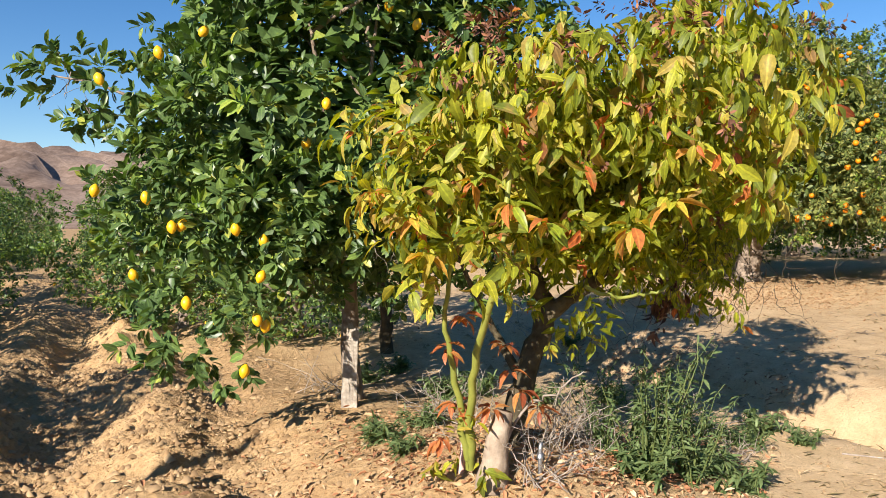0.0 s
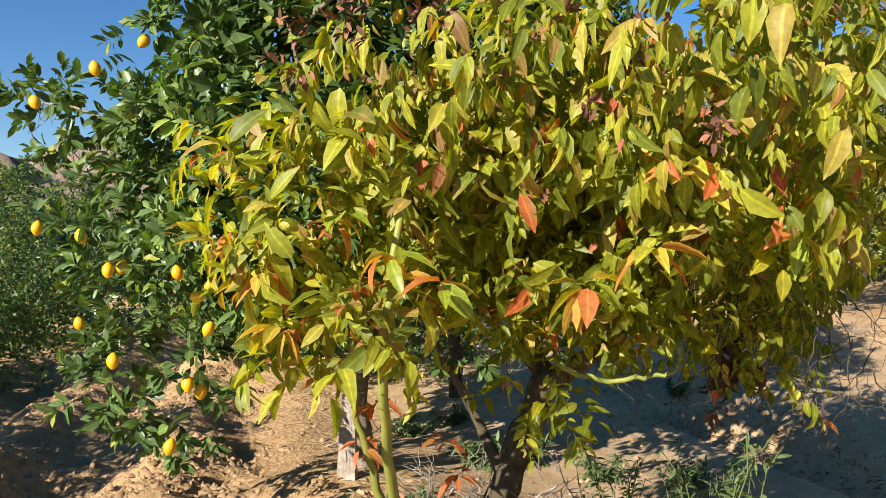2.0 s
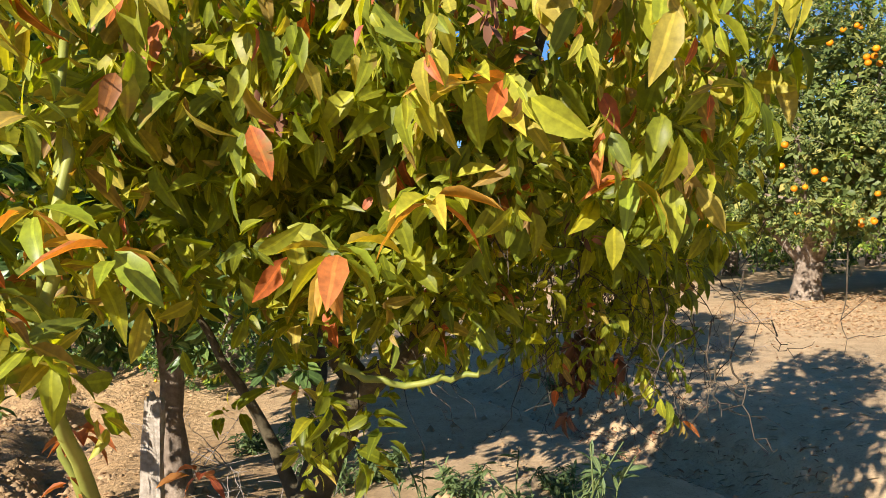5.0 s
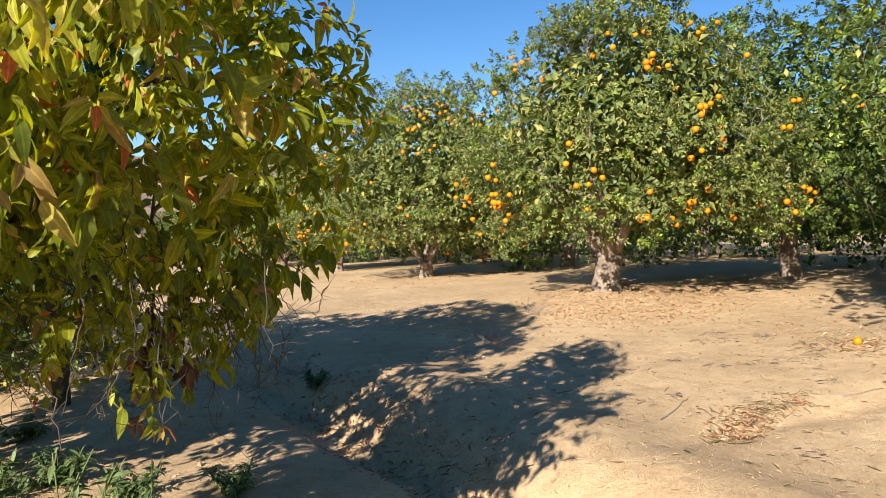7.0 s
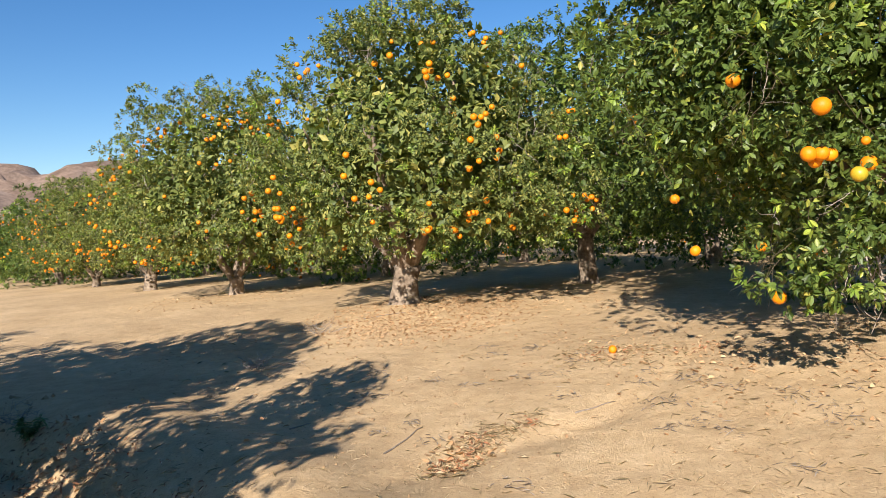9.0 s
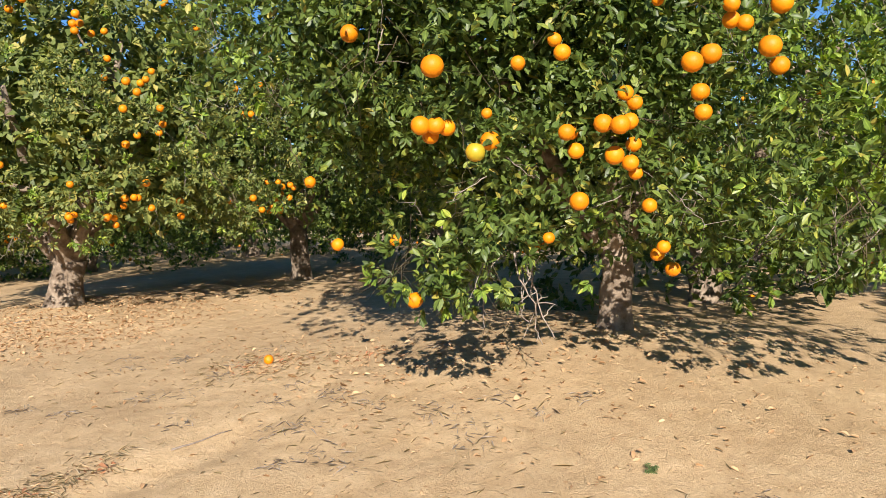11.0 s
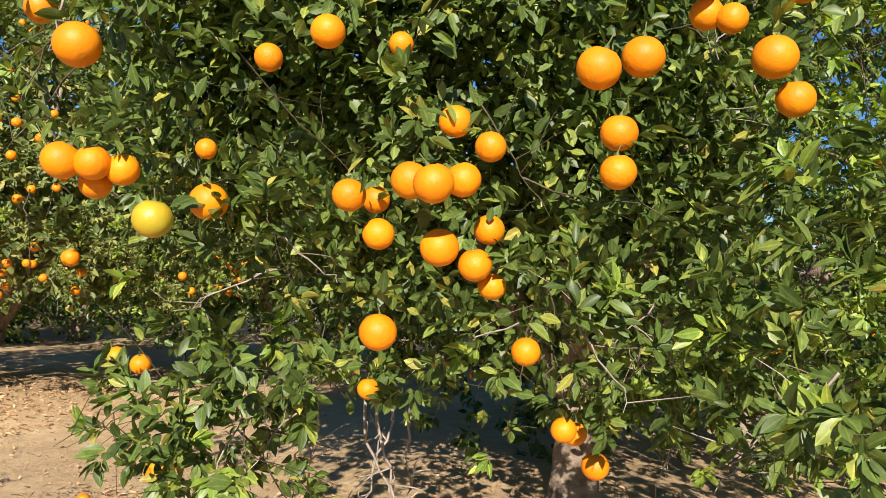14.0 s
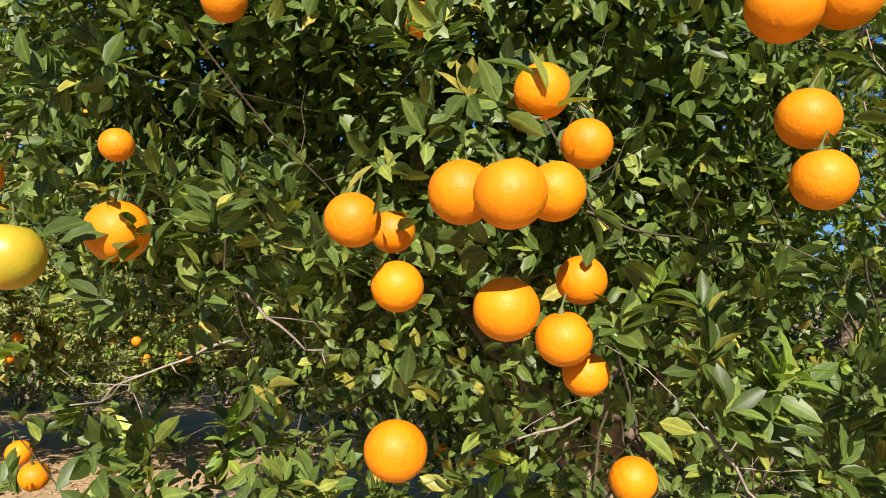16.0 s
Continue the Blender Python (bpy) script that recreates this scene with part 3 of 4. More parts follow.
def hills():
    """A ring of bare hills far beyond the orchard."""
    na, nr = 360, 26
    a = np.linspace(0, 2 * np.pi, na, endpoint=False)
    r = np.linspace(420, 1100, nr)
    A, R = np.meshgrid(a, r, indexing="ij")
    s = (R - 420) / 680
    hx, hy = np.cos(A) * R, np.sin(A) * R
    h = 86 * np.sin(np.clip(s * 1.25, 0, 1) * np.pi / 2) * (1 + 0.5 * fbm(hx / 260, hy / 260, 3, 7))
    h = h * (1 + 0.35 * np.exp(-((np.degrees(A) - 125) / 7.0) ** 2))
    gully = np.abs(fbm(hx / 70, hy / 70, 4, 17))
    h = h - 60 * gully * smooth(0.02, 0.4, s) - 3
    i, j = np.meshgrid(np.arange(na), np.arange(nr - 1), indexing="ij")
    i, j = i.ravel(), j.ravel()
    k = (i + 1) % na
    q = np.stack((i * nr + j, i * nr + j + 1, k * nr + j + 1, k * nr + j), 1)
    m, n, l, b = material("dry_hillside", 0.95, spec=0.1)
    f = noise_out(n, l, 0.03, 6.0, 0.65)
    g = noise_out(n, l, 0.25, 5.0, 0.7)
    c = ramp(n, l, f, [(0.35, (0.17, 0.115, 0.085)), (0.5, (0.29, 0.205, 0.155)), (0.7, (0.36, 0.27, 0.21))], None)
    l.new(mix(n, l, c, ramp(n, l, g, [(0.4, (0.75, 0.75, 0.75)), (0.6, (1.05, 1.05, 1.05))], None), 1.0, "MULTIPLY"), b.inputs["Base Color"])
    ob = new("backdrop", mesh_from("backdrop", np.stack((hx, hy, h), -1).reshape(-1, 3), [q], m, True))
    tagged(ob, "bare dry brown hills far behind the orchard", "hills", kind="structure")


hills()


def place(ob, x, y, turn=0.0, scale=1.0, sink=0.0):
    ob.matrix_basis = Matrix.LocRotScale((x, y, gz(x, y) - sink), Euler((0, 0, turn)), (scale, scale, scale))
    return ob


# ---- the near orange tree ----
FRUIT_STEM = join_tubes("stem", [tube([(0, 0, 0.034), (0.001, 0, 0.039), (0.003, 0.001, 0.046), (0.010, 0.006, 0.062)], [0.0055, 0.005, 0.0016, 0.0013], 6)], DARK_STEM)


def near_orange_tree():
    o = np.array((NEAR[0], NEAR[1], gz(*NEAR)))
    clusters = [
        ((6.365, 4.815, 1.91), 1.0), ((6.352, 4.90, 1.925), 0.98), ((6.44, 4.84, 1.93), 0.90), ((6.44, 4.93, 1.80), 1.02), ((6.52, 4.92, 1.77), 0.90),
        ((6.56, 4.94, 1.85), 0.84), ((6.58, 4.95, 1.73), 0.78), ((6.375, 5.08, 1.615), 1.05), ((6.27, 5.03, 1.90), 0.90), ((6.36, 5.11, 1.91), 0.80),
        ((6.36, 5.08, 1.83), 0.90), ((6.41, 4.83, 2.04), 0.82), ((6.53, 4.90, 2.02), 0.84), ((6.65, 4.70, 2.16), 1.10), ((6.75, 4.69, 2.20), 1.08),
        ((6.70, 4.69, 1.96), 0.90), ((6.73, 4.73, 2.05), 0.96), ((7.06, 4.64, 2.25), 1.20), ((7.15, 4.66, 2.18), 1.05)]
    clusters += [
        ((5.73, 5.20, 2.16), 1.18), ((6.17, 4.93, 2.20), 0.86), ((5.72, 5.29, 1.935), 1.02), ((5.78, 5.27, 1.935), 0.96), ((5.84, 5.28, 1.93), 0.90),
        ((5.79, 5.33, 1.90), 0.88), ((6.015, 5.22, 1.875), 1.06), ((6.00, 5.22, 1.99), 0.58), ((6.70, 4.99, 1.59), 0.84),
        ((6.50, 5.45, 1.45), 0.74), ((6.10, 5.13, 2.19), 0.78), ((6.87, 5.07, 1.40), 0.80)]
    clusters += [
        ((6.98, 4.77, 2.45), 0.92), ((7.04, 4.82, 2.40), 0.98), ((7.07, 4.77, 2.38), 0.90), ((7.17, 4.66, 2.45), 1.18), ((5.62, 5.75, 2.40), 1.05),
        ((6.50, 5.38, 2.38), 0.85), ((5.97, 6.03, 1.45), 0.80), ((7.07, 5.30, 1.35), 0.88), ((7.07, 5.20, 1.28), 0.95), ((6.05, 5.99, 1.14), 1.10),
        ((6.72, 5.05, 2.59), 0.85), ((6.80, 5.02, 2.51), 0.70), ((7.62, 4.75, 2.12), 1.0), ((6.79, 4.95, 2.53), 0.90), ((5.93, 6.70, 1.42), 0.95), ((5.74, 6.62, 1.78), 0.85)]
    fixed = [(tuple(np.array(a) - o), s) for a, s in clusters]
    lobes = [((-1.86, -1.15, 0.98), (0.34, 0.36, 0.28), 110), ((-1.82, -1.05, 0.62), (0.30, 0.30, 0.22), 80), ((1.2, -0.4, 1.9), (1.0, 0.8, 1.2), 320), ((-1.9, 0.6, 2.6), (0.8, 0.9, 1.0), 320), ((-1.2, -1.5, 0.92), (0.5, 0.35, 0.28), 120), ((-0.3, 0.4, 3.3), (2.0, 1.5, 1.3), 1000), ((-0.6, -1.2, 3.4), (1.2, 0.7, 0.8), 260), ((0.9, -0.9, 3.0), (1.0, 0.7, 1.0), 260), ((-0.72, -2.22, 0.95), (0.50, 0.36, 0.42), 150), ((-0.08, -2.35, 1.32), (0.65, 0.42, 0.75), 220), ((-1.95, -0.72, 0.60), (0.28, 0.30, 0.20), 60), ((0.65, -2.15, 0.98), (0.68, 0.48, 0.58), 170), ((0.55, -1.0, 2.35), (0.75, 0.6, 0.75), 190), ((-2.1, 0.3, 2.4), (0.6, 0.7, 0.6), 110)]
    gaps = [((6.72, 4.90, 2.02), 0.17, 1.7), ((6.46, 4.98, 1.83), 0.20, 1.1), ((6.28, 5.20, 1.62), 0.15, 1.2), ((6.55, 4.95, 2.42), 0.20, 1.2), ((5.88, 5.35, 2.05), 0.16, 1.3),
            ((6.05, 5.25, 2.35), 0.17, 1.0), ((6.85, 5.15, 1.42), 0.16, 1.0), ((5.95, 5.45, 1.72), 0.15, 1.0), ((6.20, 5.10, 2.05), 0.12, 1.3),
            ((5.78, 5.60, 1.55), 0.17, 1.0), ((5.62, 5.90, 1.95), 0.19, 1.2), ((5.72, 6.25, 1.52), 0.20, 1.0), ((5.66, 6.00, 2.45), 0.18, 1.2), ((6.38, 5.35, 1.28), 0.15, 0.9), ((5.58, 6.60, 1.95), 0.19, 1.2)]
    gaps = [(tuple(np.array(g) - o), r, tall) for g, r, tall in gaps]
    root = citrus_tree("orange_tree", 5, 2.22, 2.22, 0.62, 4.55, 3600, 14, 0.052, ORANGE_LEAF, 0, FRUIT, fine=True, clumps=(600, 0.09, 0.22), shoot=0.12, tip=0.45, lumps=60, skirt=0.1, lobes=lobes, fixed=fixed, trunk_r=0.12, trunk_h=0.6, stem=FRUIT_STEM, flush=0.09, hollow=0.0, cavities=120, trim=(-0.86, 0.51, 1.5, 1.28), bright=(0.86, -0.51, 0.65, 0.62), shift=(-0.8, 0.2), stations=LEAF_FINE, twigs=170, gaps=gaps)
    rng = np.random.default_rng(9)
    # one greenish fruit, and bare twigs that hang to the ground
    hang_fruit(root, "orange", TURNING, np.array((5.90, 5.16, 1.82)) - o, 1.02, rng, FRUIT_STEM, "half-green orange")
    for k in range(6):
        s = np.array((-1.9 + 0.95 * rng.random(), -0.9 + 0.5 * rng.random(), 0.62))
        e = s + np.array((rng.normal(0, 0.1), rng.normal(0, 0.1), -rng.uniform(0.2, 0.55)))
        w = wander(s, e, 9, 0.022, rng)
        tubes = [tube(w, np.linspace(0.006, 0.0025, 9), 6)]
        for j in (2, 3, 4, 5, 6, 7):
            tubes.append(tube(wander(w[j], w[j] + rng.normal(0, 0.06, 3), 4, 0.012, rng), np.linspace(0.004, 0.0015, 4), 5))
        part("bare_branch", join_tubes("bare_branch", tubes, TWIG), root, "pale leafless hanging branch")
    return root


near = near_orange_tree()
tagged(place(near, *NEAR), "large orange tree hung with ripe oranges, branches drooping to the ground", "orange tree", "orange trees")

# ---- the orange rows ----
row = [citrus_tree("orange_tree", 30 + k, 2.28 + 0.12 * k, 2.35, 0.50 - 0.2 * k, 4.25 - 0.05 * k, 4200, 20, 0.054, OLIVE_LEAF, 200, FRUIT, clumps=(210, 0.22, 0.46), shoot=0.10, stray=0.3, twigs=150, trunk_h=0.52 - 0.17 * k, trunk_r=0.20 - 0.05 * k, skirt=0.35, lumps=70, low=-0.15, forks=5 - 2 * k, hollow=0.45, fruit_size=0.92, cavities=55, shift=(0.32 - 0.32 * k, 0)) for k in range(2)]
LABEL = "old orange tree bearing many ripe oranges over bare soil"
tagged(place(row[0], *ROW_A), LABEL, "orange tree", "orange trees")
STEP = np.array((-2.5, 5.6))
at = np.array(ROW_A) + STEP
tagged(place(row[1], at[0], at[1], 0.8, 1.02), "orange tree with a low forked trunk and ripe fruit", "orange tree", "orange trees")


def plant_copy(src, x, y, turn, scale):
    return copy_thing(src, Matrix.LocRotScale((x, y, gz(x, y)), Euler((0, 0, turn)), (scale, scale, scale)))


rng = np.random.default_rng(3)
second = np.array((8.3, 13.9))
deep_green = citrus_tree("orange_tree", 23, 2.5, 2.5, 0.45, 4.4, 3200, 17, 0.066, ORANGE_LEAF, 40, FRUIT, clumps=(200, 0.22, 0.45), shoot=0.11, stray=0.3, trunk_h=0.85, trunk_r=0.15, skirt=0.3, lumps=70, low=-0.3, hollow=0.5)
tagged(place(deep_green, second[0], second[1], 2.2), "dark green orange tree with a slender pale trunk", "orange tree", "orange trees")
for k in (2, 3):
    at = np.array(ROW_A) + STEP * k
    plant_copy(row[k % 2], at[0], at[1], rng.uniform(0, 6), 0.86)
far = citrus_tree("orange_tree", 40, 2.6, 2.6, 0.0, 4.1, 1600, 12, 0.10, FAR_LEAF, 70, FRUIT, clumps=(130, 0.28, 0.52), shoot=0.12, stray=0.3, trunk_r=0.17, skirt=0.1, low=0.0, hollow=0.1, inner=3, twigs=0, cavities=10)
at = np.array(ROW_A) + STEP * 4
tagged(place(far, at[0], at[1]), "orange tree standing far along the orchard row", "orange tree", "distant orange trees")
for k in range(5, 10):
    at = np.array(ROW_A) + STEP * k
    plant_copy(far, at[0], at[1], rng.uniform(0, 6), rng.uniform(0.75, 0.85))
for j in range(1, 4):
    for k in range(-2, 7):
        if j == 1 and k == 0 or j == 3 and k > 4:
            continue
        at = second + STEP * k + np.array((4.3, 2.4)) * (j - 1) + rng.normal(0, 0.25, 2)
        plant_copy(far, at[0], at[1], rng.uniform(0, 6), rng.uniform(0.95, 1.12))
for k in (1, 2):
    at = np.array(NEAR) - k * STEP + np.array((0.6, 0))
    plant_copy(far, at[0], at[1], rng.uniform(0, 6), 1.0)

# ---- the lemon row ----
LEMON_O = np.array((LEMON[0], LEMON[1], gz(*LEMON)))
LEMON_SPOTS = [
    (-1.78, 4.00, 2.24), (-1.41, 4.01, 1.48), (-1.37, 4.05, 1.49), (-1.09, 4.05, 1.47), (-0.95, 4.08, 1.41), (-0.74, 4.14, 1.93), (-0.65, 4.25, 2.16),
    (-1.29, 3.88, 1.10), (-0.93, 3.87, 1.02), (-0.90, 3.92, 0.98), (-0.98, 3.82, 0.77), (-0.16, 4.32, 2.61), (-0.32, 4.38, 2.73), (-1.85, 4.09, 1.67),
    (-1.48, 4.02, 2.38), (-1.26, 4.06, 2.50), (-0.97, 4.10, 1.22), (-1.54, 4.00, 1.63), (-1.67, 4.15, 1.22)]
lemon = citrus_tree("lemon_tree", 61, 1.36, 1.28, 0.66, 3.75, 1650, 15, 0.080, LEMON_LEAF, 3, LEMON_FRUIT, fine=True, clumps=(165, 0.16, 0.34), shoot=0.13, tip=0.2, trunk_h=0.9, trunk_r=0.06, fruit_word="lemon", skirt=0.35, lobes=[((-0.75, -0.85, 0.62), (0.42, 0.30, 0.32), 55), ((-1.38, -0.5, 1.98), (0.60, 0.22, 0.22), 62), ((-1.0, -0.55, 1.30), (0.42, 0.40, 0.50), 100), ((0.55, 0.1, 2.75), (0.75, 0.6, 0.7), 170), ((-0.05, -0.35, 1.1), (0.5, 0.35, 0.32), 70)], fixed=[(tuple(np.array(a) - LEMON_O), 0.86) for a in LEMON_SPOTS], twigs=50, inner=4, flush=0.05, low=0.1, fruit_size=1.1, hollow=0.2, shift=(-0.08, 0.2), cavities=14)
bough_rng = np.random.default_rng(62)
bough_path = wander((-0.1, 0.0, 1.3), (-1.75, -0.5, 2.05), 9, 0.03, bough_rng, 0.1)
part("limb", join_tubes("limb", [tube(bough_path, np.linspace(0.026, 0.005, 9), 8)], CITRUS_BARK), lemon)
tagged(place(lemon, *LEMON), "dense dark green lemon tree dotted with yellow lemons", "lemon tree", "lemon trees")
far_lemon = citrus_tree("lemon_tree", 44, 2.5, 2.5, 0.0, 4.1, 1500, 12, 0.10, LEMON_LEAF, 16, LEMON_FRUIT, clumps=(130, 0.28, 0.52), shoot=0.12, stray=0.3, trunk_r=0.14, skirt=0.1, low=0.0, hollow=0.1, inner=3, twigs=0, cavities=10, fruit_word="lemon")
at = P * 0.9 + Q * 39.0
tagged(place(far_lemon, at[0], at[1], 1.0, 0.8), "dark green lemon tree standing far along its row", "lemon tree", "lemon trees")
for q in (10.4, 15.6, 21.0, 26.5, 33.0):
    at = P * 0.9 + Q * q
    plant_copy(far_lemon, at[0], at[1], rng.uniform(0, 6), rng.uniform(0.72, 0.80))
for p, q in ((-4.0, 15.5), (-4.2, 20.5), (-4.0, 26.0), (-4.0, 32.0), (-4.0, 38.0), (-9.0, 9.0), (-9.0, 14.5), (-9.0, 20.0), (-9.0, 26.0), (-9.0, 32.0), (-9.0, 38.0), (-14.0, 24.0), (-14.0, 31.0)):
    at = P * p + Q * (q + rng.normal(0, 0.3))
    plant_copy(far_lemon, at[0], at[1], rng.uniform(0, 6), rng.uniform(0.78, 0.9))

# from (-1.7, 8.6) on: unseen trees, added to throw shade on the left soil
for x, y, turn, size in ((-7.4, 10.2, 0.9, 0.78), (-6.2, 7.2, 0.2, 0.66), (-1.7, 8.6, 2.2, 0.62), (-4.8, 3.4, 0.4, 0.60), (-4.1, 3.9, 1.9, 0.50), (-6.2, 5.0, 1.4, 0.62), (-7.6, 5.6, 2.6, 0.64), (-10.2, 6.4, 2.0, 0.76)):
    plant_copy(far_lemon, x, y, turn, size)


# ---- the avocados ----
def leafy(root, lobes, rng, mats, lengths, per=9):
    """lobes: centre, radii, sprays, share of dark leaves, how far the leaves hang."""
    bs, al, us, ix, ls = [], [], [], [], []
    for c, r, n, dark, hang, *size in lobes:
        lo, hi = size or lengths
        d = unit(rng.normal(0, 1, (n, 3)))
        depth = 1 - 0.75 * rng.random(n) ** 1.4
        pts = np.array(c) + d * np.array(r) * depth[:, None]
        b, a, u = sprays(pts, d, per, 0.12, rng, hang=hang)
        bs.append(b), al.append(a), us.append(u)
        ix.append((np.repeat(rng.random(n), per) < dark).astype(int))
        ls.append(lo + (hi - lo) * rng.random(len(b)) ** 1.9)
    b, a, u, ln = np.concatenate(bs), np.concatenate(al), np.concatenate(us), np.concatenate(ls)
    me = leaf_mesh("crown", b, a, u, ln, ln * rng.uniform(0.36, 0.54, len(b)), mats, LEAF_FINE, 0.20, 0.50, index=np.concatenate(ix), rng=rng)
    part("crown", me, root)["kind"] = "stuff"
    # shrivelled brown blossom among the upper leaves
    c, r, n = np.array(lobes[0][0]), np.array(lobes[0][1]), 42
    d = unit(rng.normal(0, 1, (n, 3)) + (0, 0, 0.6))
    b, a, u = sprays(c + d * r, d, 16, 0.09, rng)
    ln = rng.uniform(0.018, 0.045, len(b))
    part("dried_blossom", leaf_mesh("dried_blossom", b, a, u, ln, ln * 0.4, [BROWN_BLOSSOM], rng=rng), root, "shrivelled brown blossom")["kind"] = "stuff"


def bough(root, name, path, r0, r1, mat, rng, label="", sides=9):
    path = np.asarray(path, dtype=float)
    t = np.linspace(0, len(path) - 1, 4 * len(path))
    pts = np.stack([np.interp(t, np.arange(len(path)), path[:, k]) for k in range(3)], 1)
    pts[1:-1] = (pts[:-2] + 2 * pts[1:-1] + pts[2:]) / 4
    pts[1:-1] += rng.normal(0, 0.006, (len(pts) - 2, 3))
    return part(name, join_tubes(name, [tube(pts, np.linspace(r0, r1, len(pts)), sides, 0.12, rng)], mat), root, label)


def whorl(root, at, seed, n, length, mat, label=""):
    """Leaves spread round the tip of a shoot, the outer ones drooping."""
    rng = np.random.default_rng(seed)
    a = np.arange(n) * 2.399 + rng.uniform(0, 6)
    along = np.stack((np.cos(a), np.sin(a), rng.uniform(-0.9, 0.35, n)), 1)
    base = np.array(at) + along * 0.012 + rng.normal(0, 0.006, (n, 3))
    up = np.stack((-np.cos(a) * 0.2, -np.sin(a) * 0.2, np.ones(n)), 1) + rng.normal(0, 0.2, (n, 3))
    ln = length * rng.uniform(0.6, 1.15, n)
    me = leaf_mesh("leaf_whorl", base, along, up, ln, ln * rng.uniform(0.34, 0.46, n), [mat], LEAF_FINE, 0.25, 0.45, rng=rng)
    part("leaf_whorl", me, root, label)


def large_avocado():
    rng = np.random.default_rng(77)
    root = new("avocado_tree")
    o = np.array((AVO[0], AVO[1], gz(*AVO)))
    w = lambda *p: tuple(np.array(p) - o)
    bough(root, "trunk", [w(0.28, 3.74, 0.2), w(0.36, 3.80, 0.6), w(0.46, 3.88, 0.9), w(0.55, 3.94, 1.12)], 0.066, 0.050, AVOCADO_BARK, rng)
    bough(root, "limb", [w(0.53, 3.92, 1.06), w(0.68, 3.88, 1.17), w(0.82, 3.82, 1.30), w(0.98, 3.7, 1.65), w(1.15, 3.6, 2.2)], 0.044, 0.010, AVOCADO_BARK, rng)
    bough(root, "limb", [w(0.70, 3.88, 1.18), w(0.95, 3.95, 1.55), w(1.3, 4.3, 2.1)], 0.034, 0.010, AVOCADO_BARK, rng)
    bough(root, "limb", [w(0.54, 3.94, 1.08), w(0.44, 3.93, 1.28), w(0.42, 3.8, 1.6), w(0.5, 3.7, 2.1)], 0.045, 0.010, AVOCADO_BARK, rng)
    bough(root, "limb", [w(0.40, 3.84, 0.72), w(0.24, 3.9, 1.0), w(0.05, 3.8, 1.4)], 0.026, 0.008, AVOCADO_BARK, rng)
    bough(root, "low_branch", [w(0.62, 3.40, 1.235), w(0.68, 3.38, 1.205), w(0.75, 3.385, 1.192), w(0.85, 3.40, 1.198), w(0.93, 3.40, 1.215), w(0.98, 3.40, 1.245)], 0.009, 0.006, GREEN_STEM, rng, "thin yellow-green arching branch")
    lobes = [
        (w(1.08, 3.35, 2.05), (0.52, 0.60, 0.48), 230, 0.15, 1.05),
        (w(1.30, 4.05, 2.10), (0.46, 0.75, 0.48), 118, 0.45, 0.45, 0.045, 0.125),
        (w(0.55, 3.55, 1.95), (0.55, 0.60, 0.44), 240, 0.35, 0.6),
        (w(0.75, 4.30, 1.92), (0.60, 0.55, 0.46), 80, 0.75, 0.3),
        (w(1.45, 4.75, 2.15), (0.36, 0.42, 0.45), 48, 0.85, 0.1, 0.05, 0.13),
        (w(1.30, 4.3, 2.55), (0.35, 0.45, 0.25), 34, 0.85, 0.1, 0.05, 0.13),
        (w(0.85, 3.58, 1.62), (0.52, 0.40, 0.26), 260, 0.88, 0.1, 0.03, 0.085),
        (w(1.40, 3.9, 1.70), (0.26, 0.50, 0.24), 46, 0.7, 0.4),
        (w(0.80, 3.80, 1.36), (0.55, 0.30, 0.16), 80, 0.85, 0.3, 0.025, 0.075),
        (w(1.30, 3.95, 1.28), (0.24, 0.35, 0.26), 40, 0.9, 0.8, 0.025, 0.065),
        (w(1.24, 4.25, 1.30), (0.28, 0.34, 0.30), 60, 0.9, 0.9, 0.025, 0.065),
        (w(1.42, 4.62, 1.46), (0.20, 0.45, 0.36), 70, 0.95, 0.8),
        (w(1.66, 4.70, 2.15), (0.22, 0.30, 0.28), 38, 0.65, 0.1),
        (w(1.80, 4.72, 2.02), (0.14, 0.20, 0.26), 20, 0.8, 0.15),
        (w(1.66, 4.80, 1.62), (0.16, 0.25, 0.22), 16, 0.95, 0.5),
        (w(1.48, 4.60, 2.55), (0.30, 0.40, 0.30), 40, 0.85, 0.1, 0.05, 0.13)]
    leafy(root, lobes, rng, [AVOCADO_LEAF, SHADE_LEAF], (0.032, 0.112))
    for k, p in enumerate(((0.88, 3.02, 1.58), (0.72, 2.98, 1.50), (0.95, 3.00, 1.78), (1.25, 3.15, 1.62))):
        whorl(root, w(*p), 300 + k, 9, 0.125, WHORL_LEAF, "whorl of yellow and red young leaves")
    st = np.array([w(1.15, 3.8, 1.42)]) + rng.normal(0, 1, (70, 3)) * (0.30, 0.24, 0.12)
    st = np.concatenate((st, np.array([w(1.38, 4.5, 1.35)]) + rng.normal(0, 1, (80, 3)) * (0.15, 0.24, 0.16)))
    twig_tangle(root, "dead_brushwood", st, rng, 0.26, DARK_TWIG, 0.95, thick=0.7)
    # withered brown leaves hanging from a dead twig
    b, a, u = sprays(np.array([w(1.25, 4.35, 1.12)]) + rng.normal(0, 1, (22, 3)) * (0.035, 0.035, 0.11), np.tile((0, 0, -1.0), (22, 1)), 7, 0.06, rng, hang=0.8)
    ln = rng.uniform(0.03, 0.08, len(b))
    part("withered_leaves", leaf_mesh("withered_leaves", b, a, u, ln, ln * 0.4, [BROWN_BLOSSOM], LEAF_MID, 0.5, 0.5, rng=rng), root, "hanging bunch of withered brown leaves")["kind"] = "stuff"
